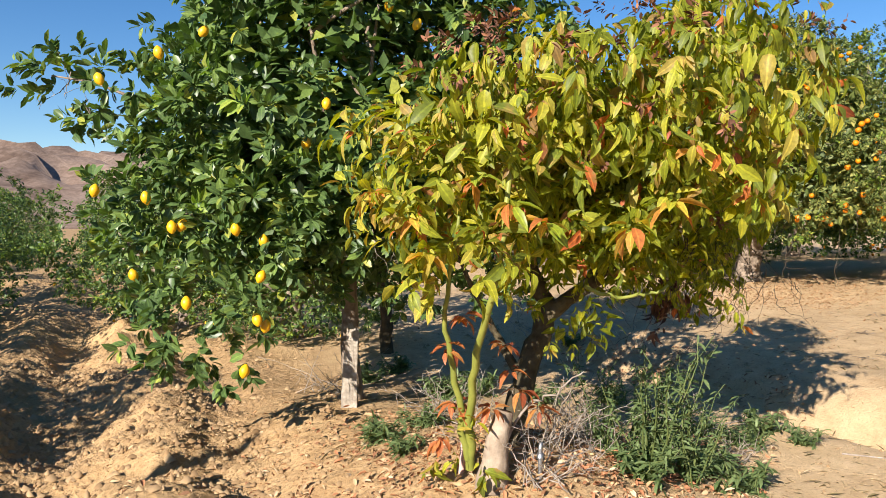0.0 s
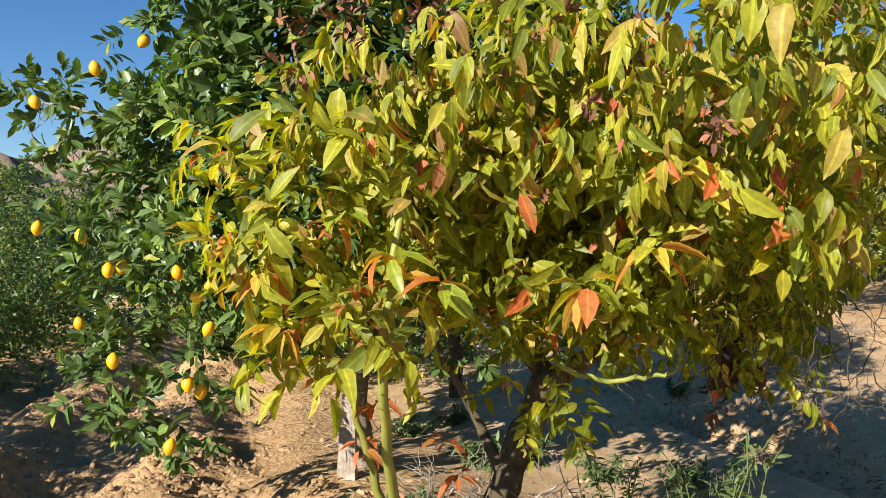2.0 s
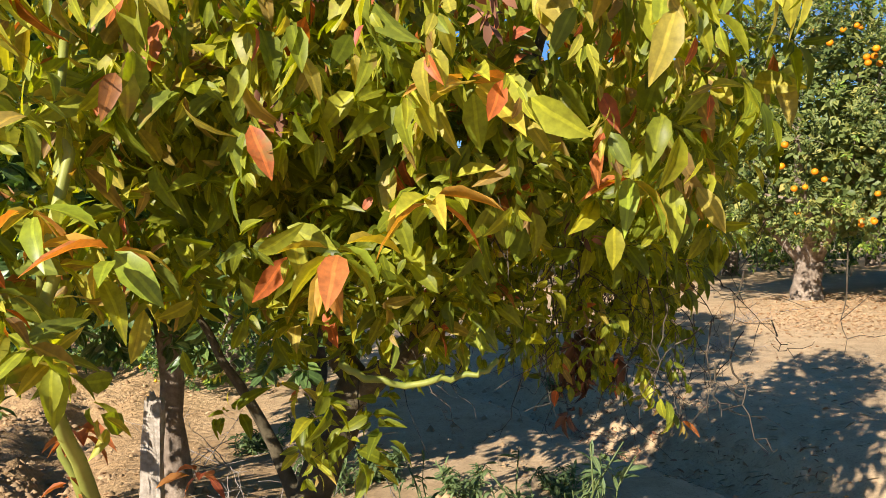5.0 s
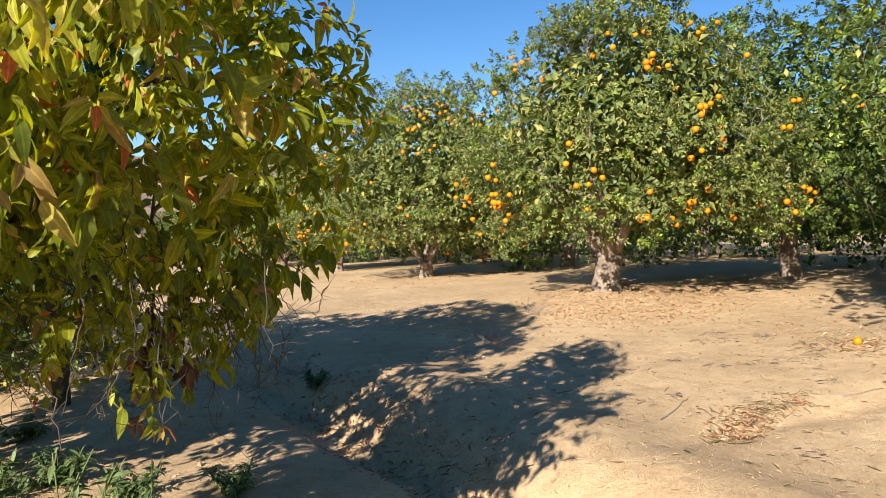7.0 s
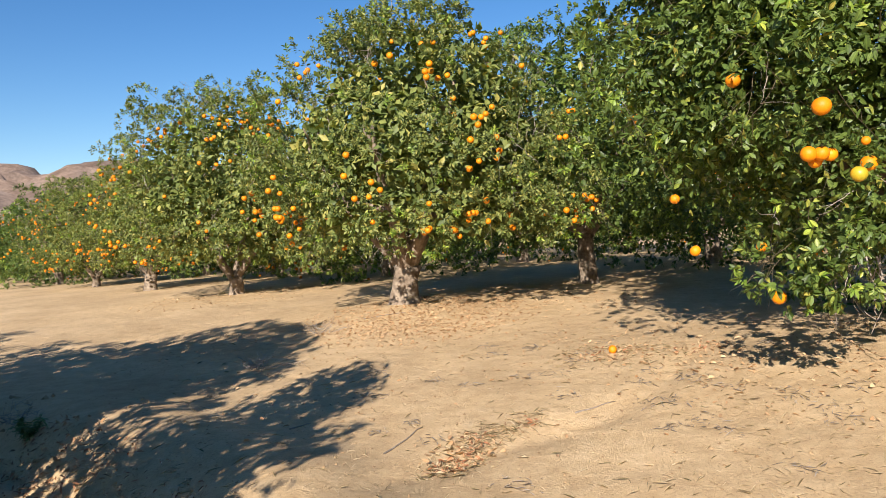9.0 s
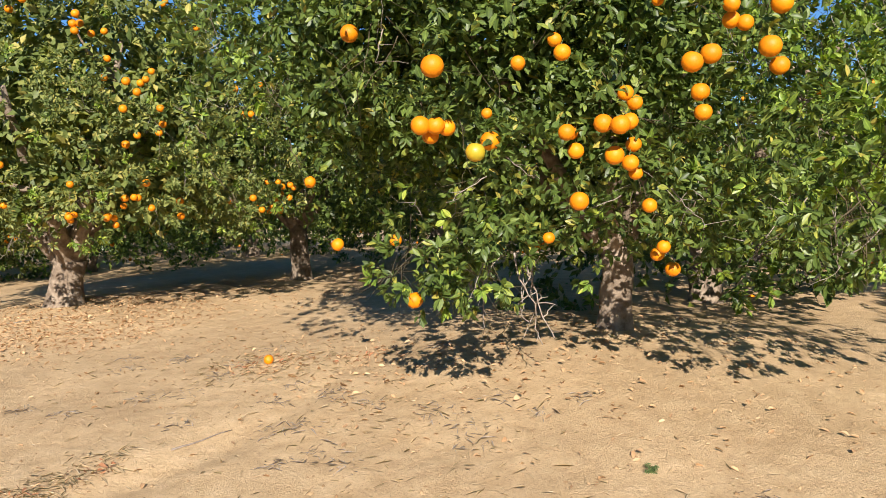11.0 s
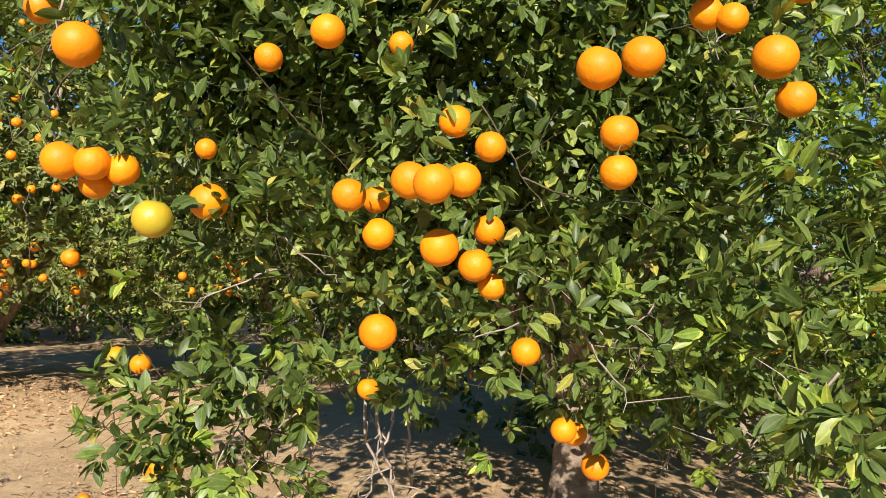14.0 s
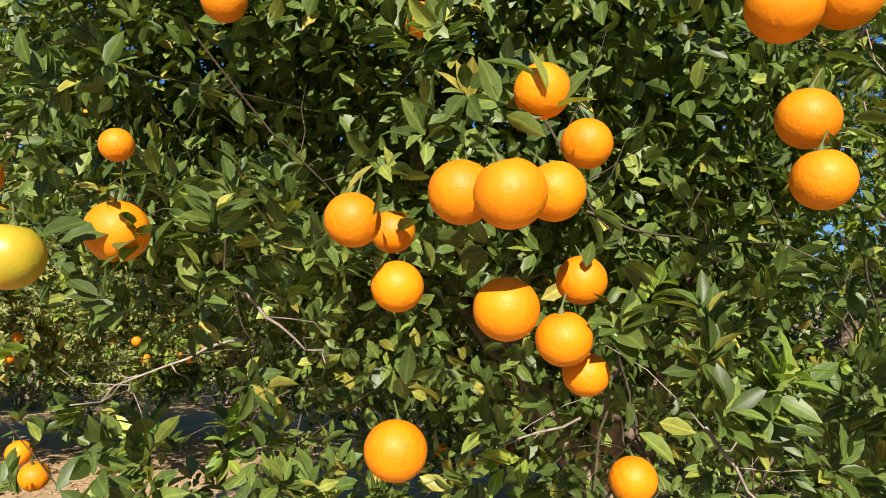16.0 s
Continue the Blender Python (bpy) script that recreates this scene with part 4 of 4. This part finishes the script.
    bough(root, "limb", [w(1.25, 4.32, 1.95), w(1.24, 4.36, 1.5), w(1.25, 4.35, 1.0)], 0.008, 0.003, DARK_TWIG, rng)
    bough(root, "limb", [w(1.28, 4.28, 2.05), w(1.45, 4.5, 2.1), w(1.82, 4.72, 2.1)], 0.012, 0.004, AVOCADO_BARK, rng)
    return root


def shade_avocado():
    """Mostly hidden tree added for its shade: dark trunk, small drooping crown."""
    rng = np.random.default_rng(79)
    root = new("avocado_tree")
    bough(root, "trunk", [(0, 0, -0.1), (0.0, 0.0, 0.35), (-0.05, 0.02, 0.8), (-0.1, 0.05, 1.3)], 0.07, 0.045, AVOCADO_BARK, rng)
    for e in ((-0.5, 0.3, 2.0), (0.15, 0.3, 2.1), (-0.3, -0.4, 2.0)):
        bough(root, "limb", [(-0.1, 0.05, 1.2), tuple(np.array(e) * (0.6, 0.6, 0.85)), e], 0.05, 0.012, AVOCADO_BARK, rng)
    leafy(root, [((-0.3, 0.1, 1.95), (0.7, 0.7, 0.5), 220, 0.8, 0.7), ((-0.15, -0.2, 1.35), (0.45, 0.5, 0.3), 60, 0.8, 0.9)], rng, [AVOCADO_LEAF, SHADE_LEAF], (0.06, 0.14))
    return root


def young_avocado():
    rng = np.random.default_rng(78)
    root = new("avocado_tree")
    bx, by = 0.20, 3.62
    o = np.array((bx, by, gz(bx, by)))
    w = lambda *p: tuple(np.array(p) - o)
    # old sawn stub with two green shoots
    stub = wander((0.02, -0.20, -0.08), (0.08, -0.17, 0.27), 7, 0.006, rng)
    part("stub", join_tubes("stub", [tube(stub, [0.075, 0.07, 0.062, 0.056, 0.05, 0.047, 0.040], 12, 0.16, rng)], CUT_WOOD), root, "pale sawn-off dead stub")
    bough(root, "shoot", [(-0.07, -0.14, 0.0), (-0.08, -0.24, 0.28), (-0.05, -0.44, 0.58), (0.00, -0.68, 0.86), (0.05, -0.70, 1.15), (0.02, -0.62, 1.5)], 0.021, 0.008, GREEN_STEM, rng, "smooth yellow-green shoot")
    bough(root, "shoot", [(-0.08, -0.16, 0.05), (-0.14, -0.26, 0.42), (-0.19, -0.36, 0.72), (-0.13, -0.5, 1.15)], 0.018, 0.007, GREEN_STEM, rng, "smooth yellow-green shoot")
    bough(root, "shoot", [(0.05, -0.1, 0.05), (0.20, -0.12, 0.30), (0.30, -0.2, 0.36), (0.42, -0.22, 0.46)], 0.007, 0.003, TWIG, rng, "bent dry shoot")
    lobes = [
        (w(0.35, 3.12, 2.00), (0.48, 0.38, 0.26), 110, 0.05, 1.2),
        (w(0.02, 3.02, 1.62), (0.38, 0.32, 0.30), 64, 0.10, 0.15),
        (w(0.42, 3.40, 1.70), (0.52, 0.34, 0.34), 190, 0.65, 0.3),
        (w(0.10, 2.98, 1.38), (0.28, 0.26, 0.14), 28, 0.1, 0.3),
        (w(0.60, 3.48, 1.54), (0.42, 0.30, 0.22), 160, 0.9, 0.1, 0.03, 0.08),
        (w(0.48, 3.50, 1.16), (0.24, 0.18, 0.20), 16, 0.9, 0.1, 0.03, 0.08),
        (w(-0.18, 3.1, 1.80), (0.22, 0.2, 0.2), 22, 0.0, 0.5),
        (w(0.05, 3.38, 0.52), (0.16, 0.12, 0.08), 5, 0.0, 0.1)]
    leafy(root, lobes, rng, [AVOCADO_LEAF, SHADE_LEAF], (0.032, 0.112))
    for k, p in enumerate(((-0.11, 2.90, 1.52), (-0.05, 2.88, 1.38), (0.25, 2.85, 1.57), (0.38, 2.86, 1.50), (0.12, 2.86, 1.66), (-0.25, 3.0, 1.62))):
        whorl(root, w(*p), 320 + k, 8, 0.105, WHORL_LEAF, "whorl of yellow and red young leaves")
    for k, p in enumerate(((0.09, 3.22, 1.12), (0.02, 3.30, 0.98), (0.06, 3.42, 0.72), (0.00, 3.36, 0.58), (0.22, 3.40, 0.70), (0.30, 3.42, 0.86), (0.36, 3.48, 0.76), (0.28, 3.40, 0.98), (0.44, 3.50, 0.68))):
        whorl(root, w(*p), 340 + k, 8, 0.085, RED_LEAF, "low cluster of reddened leaves")
    return root, bx, by


tagged(place(large_avocado(), *AVO), "bushy avocado tree with drooping green and yellowing leaves", "avocado tree", "avocado trees")
tagged(place(shade_avocado(), -0.6, 7.6), "mostly hidden avocado tree with a dark trunk, added for the shade it casts", "avocado tree", "avocado trees")
young, bx, by = young_avocado()
tagged(place(young, bx, by), "young avocado with yellow-green and red leaves sprouting beside a dead stub", "avocado tree", "avocado trees")


# ---- stake, pipe and tube ----
def stake():
    rng = np.random.default_rng(5)
    bm = bmesh.new()
    bmesh.ops.create_cube(bm, size=1)
    bmesh.ops.subdivide_edges(bm, edges=bm.edges[:], cuts=5, use_grid_fill=True)
    for v in bm.verts:
        k = v.co.z + 0.5
        v.co.x = v.co.x * 0.11 * (1.1 - 0.25 * k) + 0.03 * k * k - (0.02 * k if abs(v.co.x) < 0.15 else 0) + rng.normal(0, 0.004)
        v.co.y = v.co.y * 0.06 + rng.normal(0, 0.004)
        v.co.z = v.co.z * 0.66 + 0.28 + (rng.normal(0, 0.035) if k > 0.95 else 0)
    me = bpy.data.meshes.new("stake")
    bm.to_mesh(me)
    bm.free()
    me.materials.append(WEATHERED)
    return new("wooden_stake", me)


tagged(place(stake(), -0.60, 4.86, 0.0, 0.80), "grey weathered split wooden stake beside the lemon tree", "stake")

pipe = new("metal_pipe", join_tubes("metal_pipe", [tube([(0, 0, -0.05), (0, 0, 0.16), (0.004, 0, 0.20)], [0.013, 0.013, 0.011], 12), tube([(0, 0, 0.11), (0, 0, 0.14)], [0.02, 0.02], 10)], PIPE))
tagged(place(pipe, 0.44, 3.45, 0, 0.8), "short galvanised irrigation riser standing in the soil", "pipe")
marker = new("plastic_tube", join_tubes("plastic_tube", [tube([(0, 0, -0.03), (0.008, 0, 0.1), (0.015, 0.01, 0.2)], [0.014, 0.013, 0.012], 10)], PINK))
tagged(place(marker, 0.09, 3.55), "faded pink plastic tube stuck in the leaf litter", "tube")


# ---- weeds ----
def weed(seed, height, stems, spread_r, leaf):
    rng = np.random.default_rng(seed)
    root = new("weed")
    bs, al, us = [], [], []
    for _ in range(stems):
        a = rng.uniform(0, 6.28)
        h = height * rng.uniform(0.5, 1.0)
        e = (np.cos(a) * spread_r * rng.uniform(0.2, 1), np.sin(a) * spread_r * rng.uniform(0.2, 1), h)
        w = wander((rng.normal(0, 0.04), rng.normal(0, 0.04), -0.02), e, 7, 0.012, rng)
        part("stalk", join_tubes("stalk", [tube(w, np.linspace(0.005, 0.0018, 7), 5)], DARK_STEM), root)
        k = 30
        t = rng.uniform(0.1, 1.0, k)
        pos = np.stack([np.interp(t * 6, np.arange(7), w[:, c]) for c in range(3)], 1)
        d = rng.normal(0, 1, (k, 3)) * (1, 1, 0.4) + (0, 0, 0.25)
        bs.append(pos), al.append(d), us.append(np.tile((0, 0, 1.0), (k, 1)) + rng.normal(0, 0.3, (k, 3)))
    b, a, u = np.concatenate(bs), np.concatenate(al), np.concatenate(us)
    ln = leaf * rng.uniform(0.5, 1.3, len(b))
    part("foliage", leaf_mesh("foliage", b, a, u, ln, ln * 0.28, [WEED_LEAF], LEAF_MID, 0.2, 0.4, rng=rng), root)["kind"] = "stuff"
    return root


tall = weed(31, 0.62, 17, 0.30, 0.05)
tagged(place(tall, 1.02, 3.80, 0.0, 1.12), "tall green leafy weed growing in dry leaf litter", "weed", "weeds")
for x, y, turn, size in ((1.24, 3.78, 2.0, 0.8), (1.12, 4.12, 1.0, 0.8), (0.84, 3.98, 3.0, 0.75)):
    plant_copy(tall, x, y, turn, size)
short = weed(32, 0.13, 14, 0.17, 0.05)
tagged(place(short, 1.75, 4.5), "low green weed spreading over dry soil", "weed", "low weeds")
for x, y, s in ((1.30, 3.95, 1.3), (-0.68, 6.36, 1.2), (-0.42, 6.73, 1.1), (0.25, 5.76, 1.3), (0.7, 5.52, 1.1), (1.2, 5.56, 1.0), (-0.0, 5.52, 1.3), (0.95, 3.65, 1.3), (1.48, 3.80, 1.2), (1.95, 4.75, 1.1), (1.6, 4.75, 0.9), (2.1, 4.5, 0.8), (-0.35, 4.2, 1.0), (-0.1, 4.4, 0.9), (-0.2, 3.9, 0.8), (1.3, 8.0, 1.0), (6.6, 4.9, 0.25)):
    plant_copy(short, x, y, rng.uniform(0, 6), s)


# ---- litter and clods ----
def scatter(name, label, category, mat, spots, seed, size, slim, lift=0.006, tilt=0.25):
    """Dry leaves or straw lying on the soil: spots are (x, y, radius, count)."""
    rng = np.random.default_rng(seed)
    xs, ys = [], []
    for x, y, r, n in spots:
        a, d = rng.uniform(0, 6.2832, n), r * rng.random(n) ** 0.6
        xs.append(x + np.cos(a) * d), ys.append(y + np.sin(a) * d)
    x, y = np.concatenate(xs), np.concatenate(ys)
    n = len(x)
    a = rng.uniform(0, 6.2832, n)
    along = np.stack((np.cos(a), np.sin(a), rng.normal(0, tilt, n)), 1)
    up = np.tile((0, 0, 1.0), (n, 1)) + rng.normal(0, tilt * 1.2, (n, 3))
    ln = size * rng.uniform(0.5, 1.4, n)
    base = np.stack((x, y, ground_z(x, y) + lift + np.abs(rng.normal(0, 0.01, n))), 1)
    me = leaf_mesh(name, base, along, up, ln, ln * slim * rng.uniform(0.7, 1.3, n), [mat], LEAF_MID, 0.3, 0.25, rng=rng, cheap=slim < 0.2)
    tagged(new(name, me), label, category, kind="stuff")


scatter("leaf_litter", "curled reddish dry avocado leaves on the soil", "leaf litter", DRY_LEAF, [(0.35, 3.5, 0.75, 1000), (0.8, 3.6, 0.6, 500), (-0.3, 3.7, 0.5, 350), (1.3, 3.3, 0.6, 260), (0.9, 4.1, 0.7, 600), (1.4, 4.4, 0.5, 320), (0.5, 4.6, 0.7, 260), (-0.6, 4.3, 0.5, 200), (-1.2, 4.0, 0.9, 160)], 51, 0.037, 0.42, tilt=0.4)
scatter("fallen_leaves", "small tan fallen leaves under the orange trees", "leaf litter", TAN_LEAF, [(4.9, 11.4, 1.5, 1900), (4.5, 10.5, 1.0, 600), (6.6, 11.6, 1.4, 450), (7.4, 6.2, 1.7, 600), (2.3, 17.2, 2.0, 500), (6.3, 7.4, 0.8, 160), (6.4, 8.6, 1.2, 120), (4.6, 8.2, 2.4, 260), (2.35, 5.6, 0.3, 110), (2.05, 6.2, 0.3, 130), (1.8, 6.8, 0.35, 130), (1.5, 7.5, 0.4, 130), (4.1, 6.2, 0.25, 60), (-1.5, 4.5, 1.6, 160), (-2.5, 6.5, 1.8, 120)], 52, 0.038, 0.45)
scatter("straw", "pale dry straw scattered over the road", "straw", STRAW, [(3.92, 5.95, 0.20, 120), (4.08, 6.12, 0.20, 120), (4.2, 6.3, 0.17, 180), (4.4, 6.42, 0.14, 110), (4.62, 6.6, 0.2, 100), (4.6, 8.0, 2.6, 500), (3.4, 5.5, 1.5, 200), (5.0, 4.0, 1.8, 320), (5.9, 7.9, 0.6, 420), (5.3, 5.0, 0.7, 170), (5.8, 8.8, 1.3, 120), (2.2, 4.0, 0.9, 160), (1.9, 3.6, 0.5, 200), (6.2, 6.4, 0.9, 200), (3.4, 4.6, 1.5, 120), (6.0, 4.4, 1.2, 220), (2.6, 10.3, 1.2, 130), (-0.5, 4.6, 0.6, 200), (0.6, 4.1, 0.6, 260), (2.2, 6.0, 0.5, 130), (1.7, 6.9, 0.5, 130)], 53, 0.075, 0.035, 0.004, 0.10)

scatter("channel_debris", "dark brown dead leaves washed into the channel", "leaf litter", DRY_LEAF, [(1.35, 7.75, 0.3, 150), (1.65, 7.3, 0.3, 150), (1.95, 6.85, 0.3, 130), (2.2, 6.4, 0.28, 90), (2.45, 5.95, 0.25, 70), (3.95, 6.0, 0.12, 60), (4.1, 6.15, 0.12, 70), (4.25, 6.33, 0.12, 50), (4.55, 6.5, 0.14, 30), (5.9, 8.0, 0.35, 70), (6.5, 7.6, 0.25, 40)], 54, 0.04, 0.30, tilt=0.5)
clumps = np.random.default_rng(56)
scatter("twig_debris", "small bits of dead twig and weed on the road", "twig litter", TWIG, [(float(clumps.uniform(3.2, 7.0)), float(clumps.uniform(3.6, 9.6)), float(clumps.uniform(0.05, 0.16)), 26) for _ in range(46)], 55, 0.06, 0.07, 0.004, 0.25)


def clods():
    rng = np.random.default_rng(57)
    n = 60000
    x, y = rng.uniform(-4.2, 1.2, n), 2.3 + 7.0 * rng.random(n) ** 1.3
    keep = rng.random(n) < (tilled(x, y) + 0.12) * (0.25 + 0.75 * (vnoise(x * 1.7, y * 1.7, 9) > 0.02))
    x, y = x[keep], y[keep]
    x2, y2 = rng.uniform(1.5, 8.0, 5200), 3.3 + 8.5 * rng.random(5200) ** 1.3
    r = np.concatenate((0.006 + 0.030 * rng.random(len(x)) ** 6, 0.003 + 0.011 * rng.random(5200) ** 3))
    x, y = np.concatenate((x, x2)), np.concatenate((y, y2))
    n = len(x)
    shape = np.array(((1, 0, -0.1), (-0.2, 0.95, 0.1), (-0.85, -0.1, -0.1), (0.15, -0.95, 0.1), (0.1, 0.1, 0.8)), dtype=float)
    tri = np.array(((4, 0, 1), (4, 1, 2), (4, 2, 3), (4, 3, 0)))
    v = shape[None] * (1 + rng.normal(0, 0.35, (n, 5, 3))) * r[:, None, None]
    a = rng.uniform(0, 6.28, n)
    c, s = np.cos(a)[:, None], np.sin(a)[:, None]
    v = np.stack((v[:, :, 0] * c - v[:, :, 1] * s, v[:, :, 0] * s + v[:, :, 1] * c, v[:, :, 2]), -1)
    v += np.stack((x, y, ground_z(x, y) + r * 0.1), 1)[:, None]
    f = (tri[None] + (np.arange(n) * 5)[:, None, None]).reshape(-1, 3)
    tagged(new("soil_clods", mesh_from("soil_clods", v.reshape(-1, 3), [f], CLOD)), "loose tan clods of dry tilled soil", "soil clods", kind="stuff")


clods()

# ---- fallen fruit and sticks ----
for x, y in ((5.90, 8.00),):
    f = new("fallen_orange", FRUIT)
    f.matrix_basis = Matrix.LocRotScale((x, y, gz(x, y) + 0.032), Euler((1.2, 0.4, x)), (0.9, 0.9, 0.9))
    tagged(f, "ripe orange lying on the dry soil", "orange", "fallen oranges")


def stick(seed, x, y, length, turn, r=0.006):
    rng = np.random.default_rng(seed)
    w = wander((-length / 2, 0, 0), (length / 2, 0, 0), 7, 0.012, rng)
    gx0, gy0 = x + w[:, 0] * math.cos(turn), y + w[:, 0] * math.sin(turn)
    pts = np.stack((gx0 - x, gy0 - y + w[:, 1], ground_z(gx0, gy0 + w[:, 1]) - gz(x, y) + r * 0.8), 1)
    ob = new("dry_stick", join_tubes("dry_stick", [tube(pts, np.linspace(r, r * 0.4, 7), 6)], TWIG))
    tagged(place(ob, x, y), "thin dry stick lying on the soil", "stick", "dry sticks")


for k, (x, y, length, turn) in enumerate(((3.8, 6.5, 0.5, 0.9), (5.1, 6.6, 0.35, 0.3), (4.9, 4.9, 0.45, 0.1), (4.5, 11.5, 0.7, 0.15), (3.2, 7.05, 0.2, 0.8), (1.9, 5.0, 0.5, 0.4), (2.5, 4.2, 0.6, -0.4), (1.6, 4.3, 0.5, 0.6), (0.75, 3.9, 0.5, 0.8), (0.6, 4.0, 0.6, -0.6))):
    stick(90 + k, x, y, length, turn)


def brush(seed, x, y, n, height, r):
    """A heap of pale dead stems."""
    rng = np.random.default_rng(seed)
    root = new("dead_brush")
    for _ in range(n):
        s = (rng.normal(0, r * 0.4), rng.normal(0, r * 0.4), -0.01)
        e = (rng.normal(0, r), rng.normal(0, r), height * rng.uniform(0.3, 1.0))
        w = wander(s, e, 11, 0.009, rng)
        tubes = [tube(w, np.linspace(0.0036, 0.0010, 11), 5)]
        for j in (3, 5, 6, 8, 9):
            tubes.append(tube(wander(w[j], w[j] + rng.normal(0, 0.05, 3), 5, 0.006, rng), np.linspace(0.0020, 0.0008, 5), 4))
        part("stem", join_tubes("stem", tubes, TWIG), root)
    return tagged(place(root, x, y), "tangle of pale dead stems in the dry soil", "dead brush", "dead brush")


brush(71, -0.05, 4.5, 14, 0.38, 0.18)
brush(72, 0.62, 3.85, 18, 0.34, 0.2)
brush(76, 0.5, 3.65, 12, 0.42, 0.15)
brush(77, 2.9, 9.3, 14, 0.16, 0.16)
brush(78, 3.6, 10.9, 16, 0.15, 0.2)
brush(79, 1.1, 8.4, 14, 0.16, 0.2)
brush(73, -0.9, 5.9, 14, 0.4, 0.3)
brush(74, 1.5, 4.1, 12, 0.24, 0.12)
brush(75, 1.2, 3.9, 5, 0.45, 0.07)
brush(80, 0.75, 4.1, 18, 0.42, 0.22)
brush(81, 1.3, 4.3, 16, 0.36, 0.2)
brush(82, 0.45, 3.45, 14, 0.2, 0.2)
brush(83, 0.2, 4.35, 16, 0.4, 0.22)

# post out of view, added only for the thin shadow line it throws
post = new("shadow_post", join_tubes("shadow_post", [tube(wander((0, 0, -0.1), (0.05, 0, 2.45), 9, 0.01, np.random.default_rng(8)), np.linspace(0.045, 0.03, 9), 10)], WEATHERED))
tagged(place(post, -3.25, 1.15), "unseen slender post added to cast a thin shadow on the soil", "post")
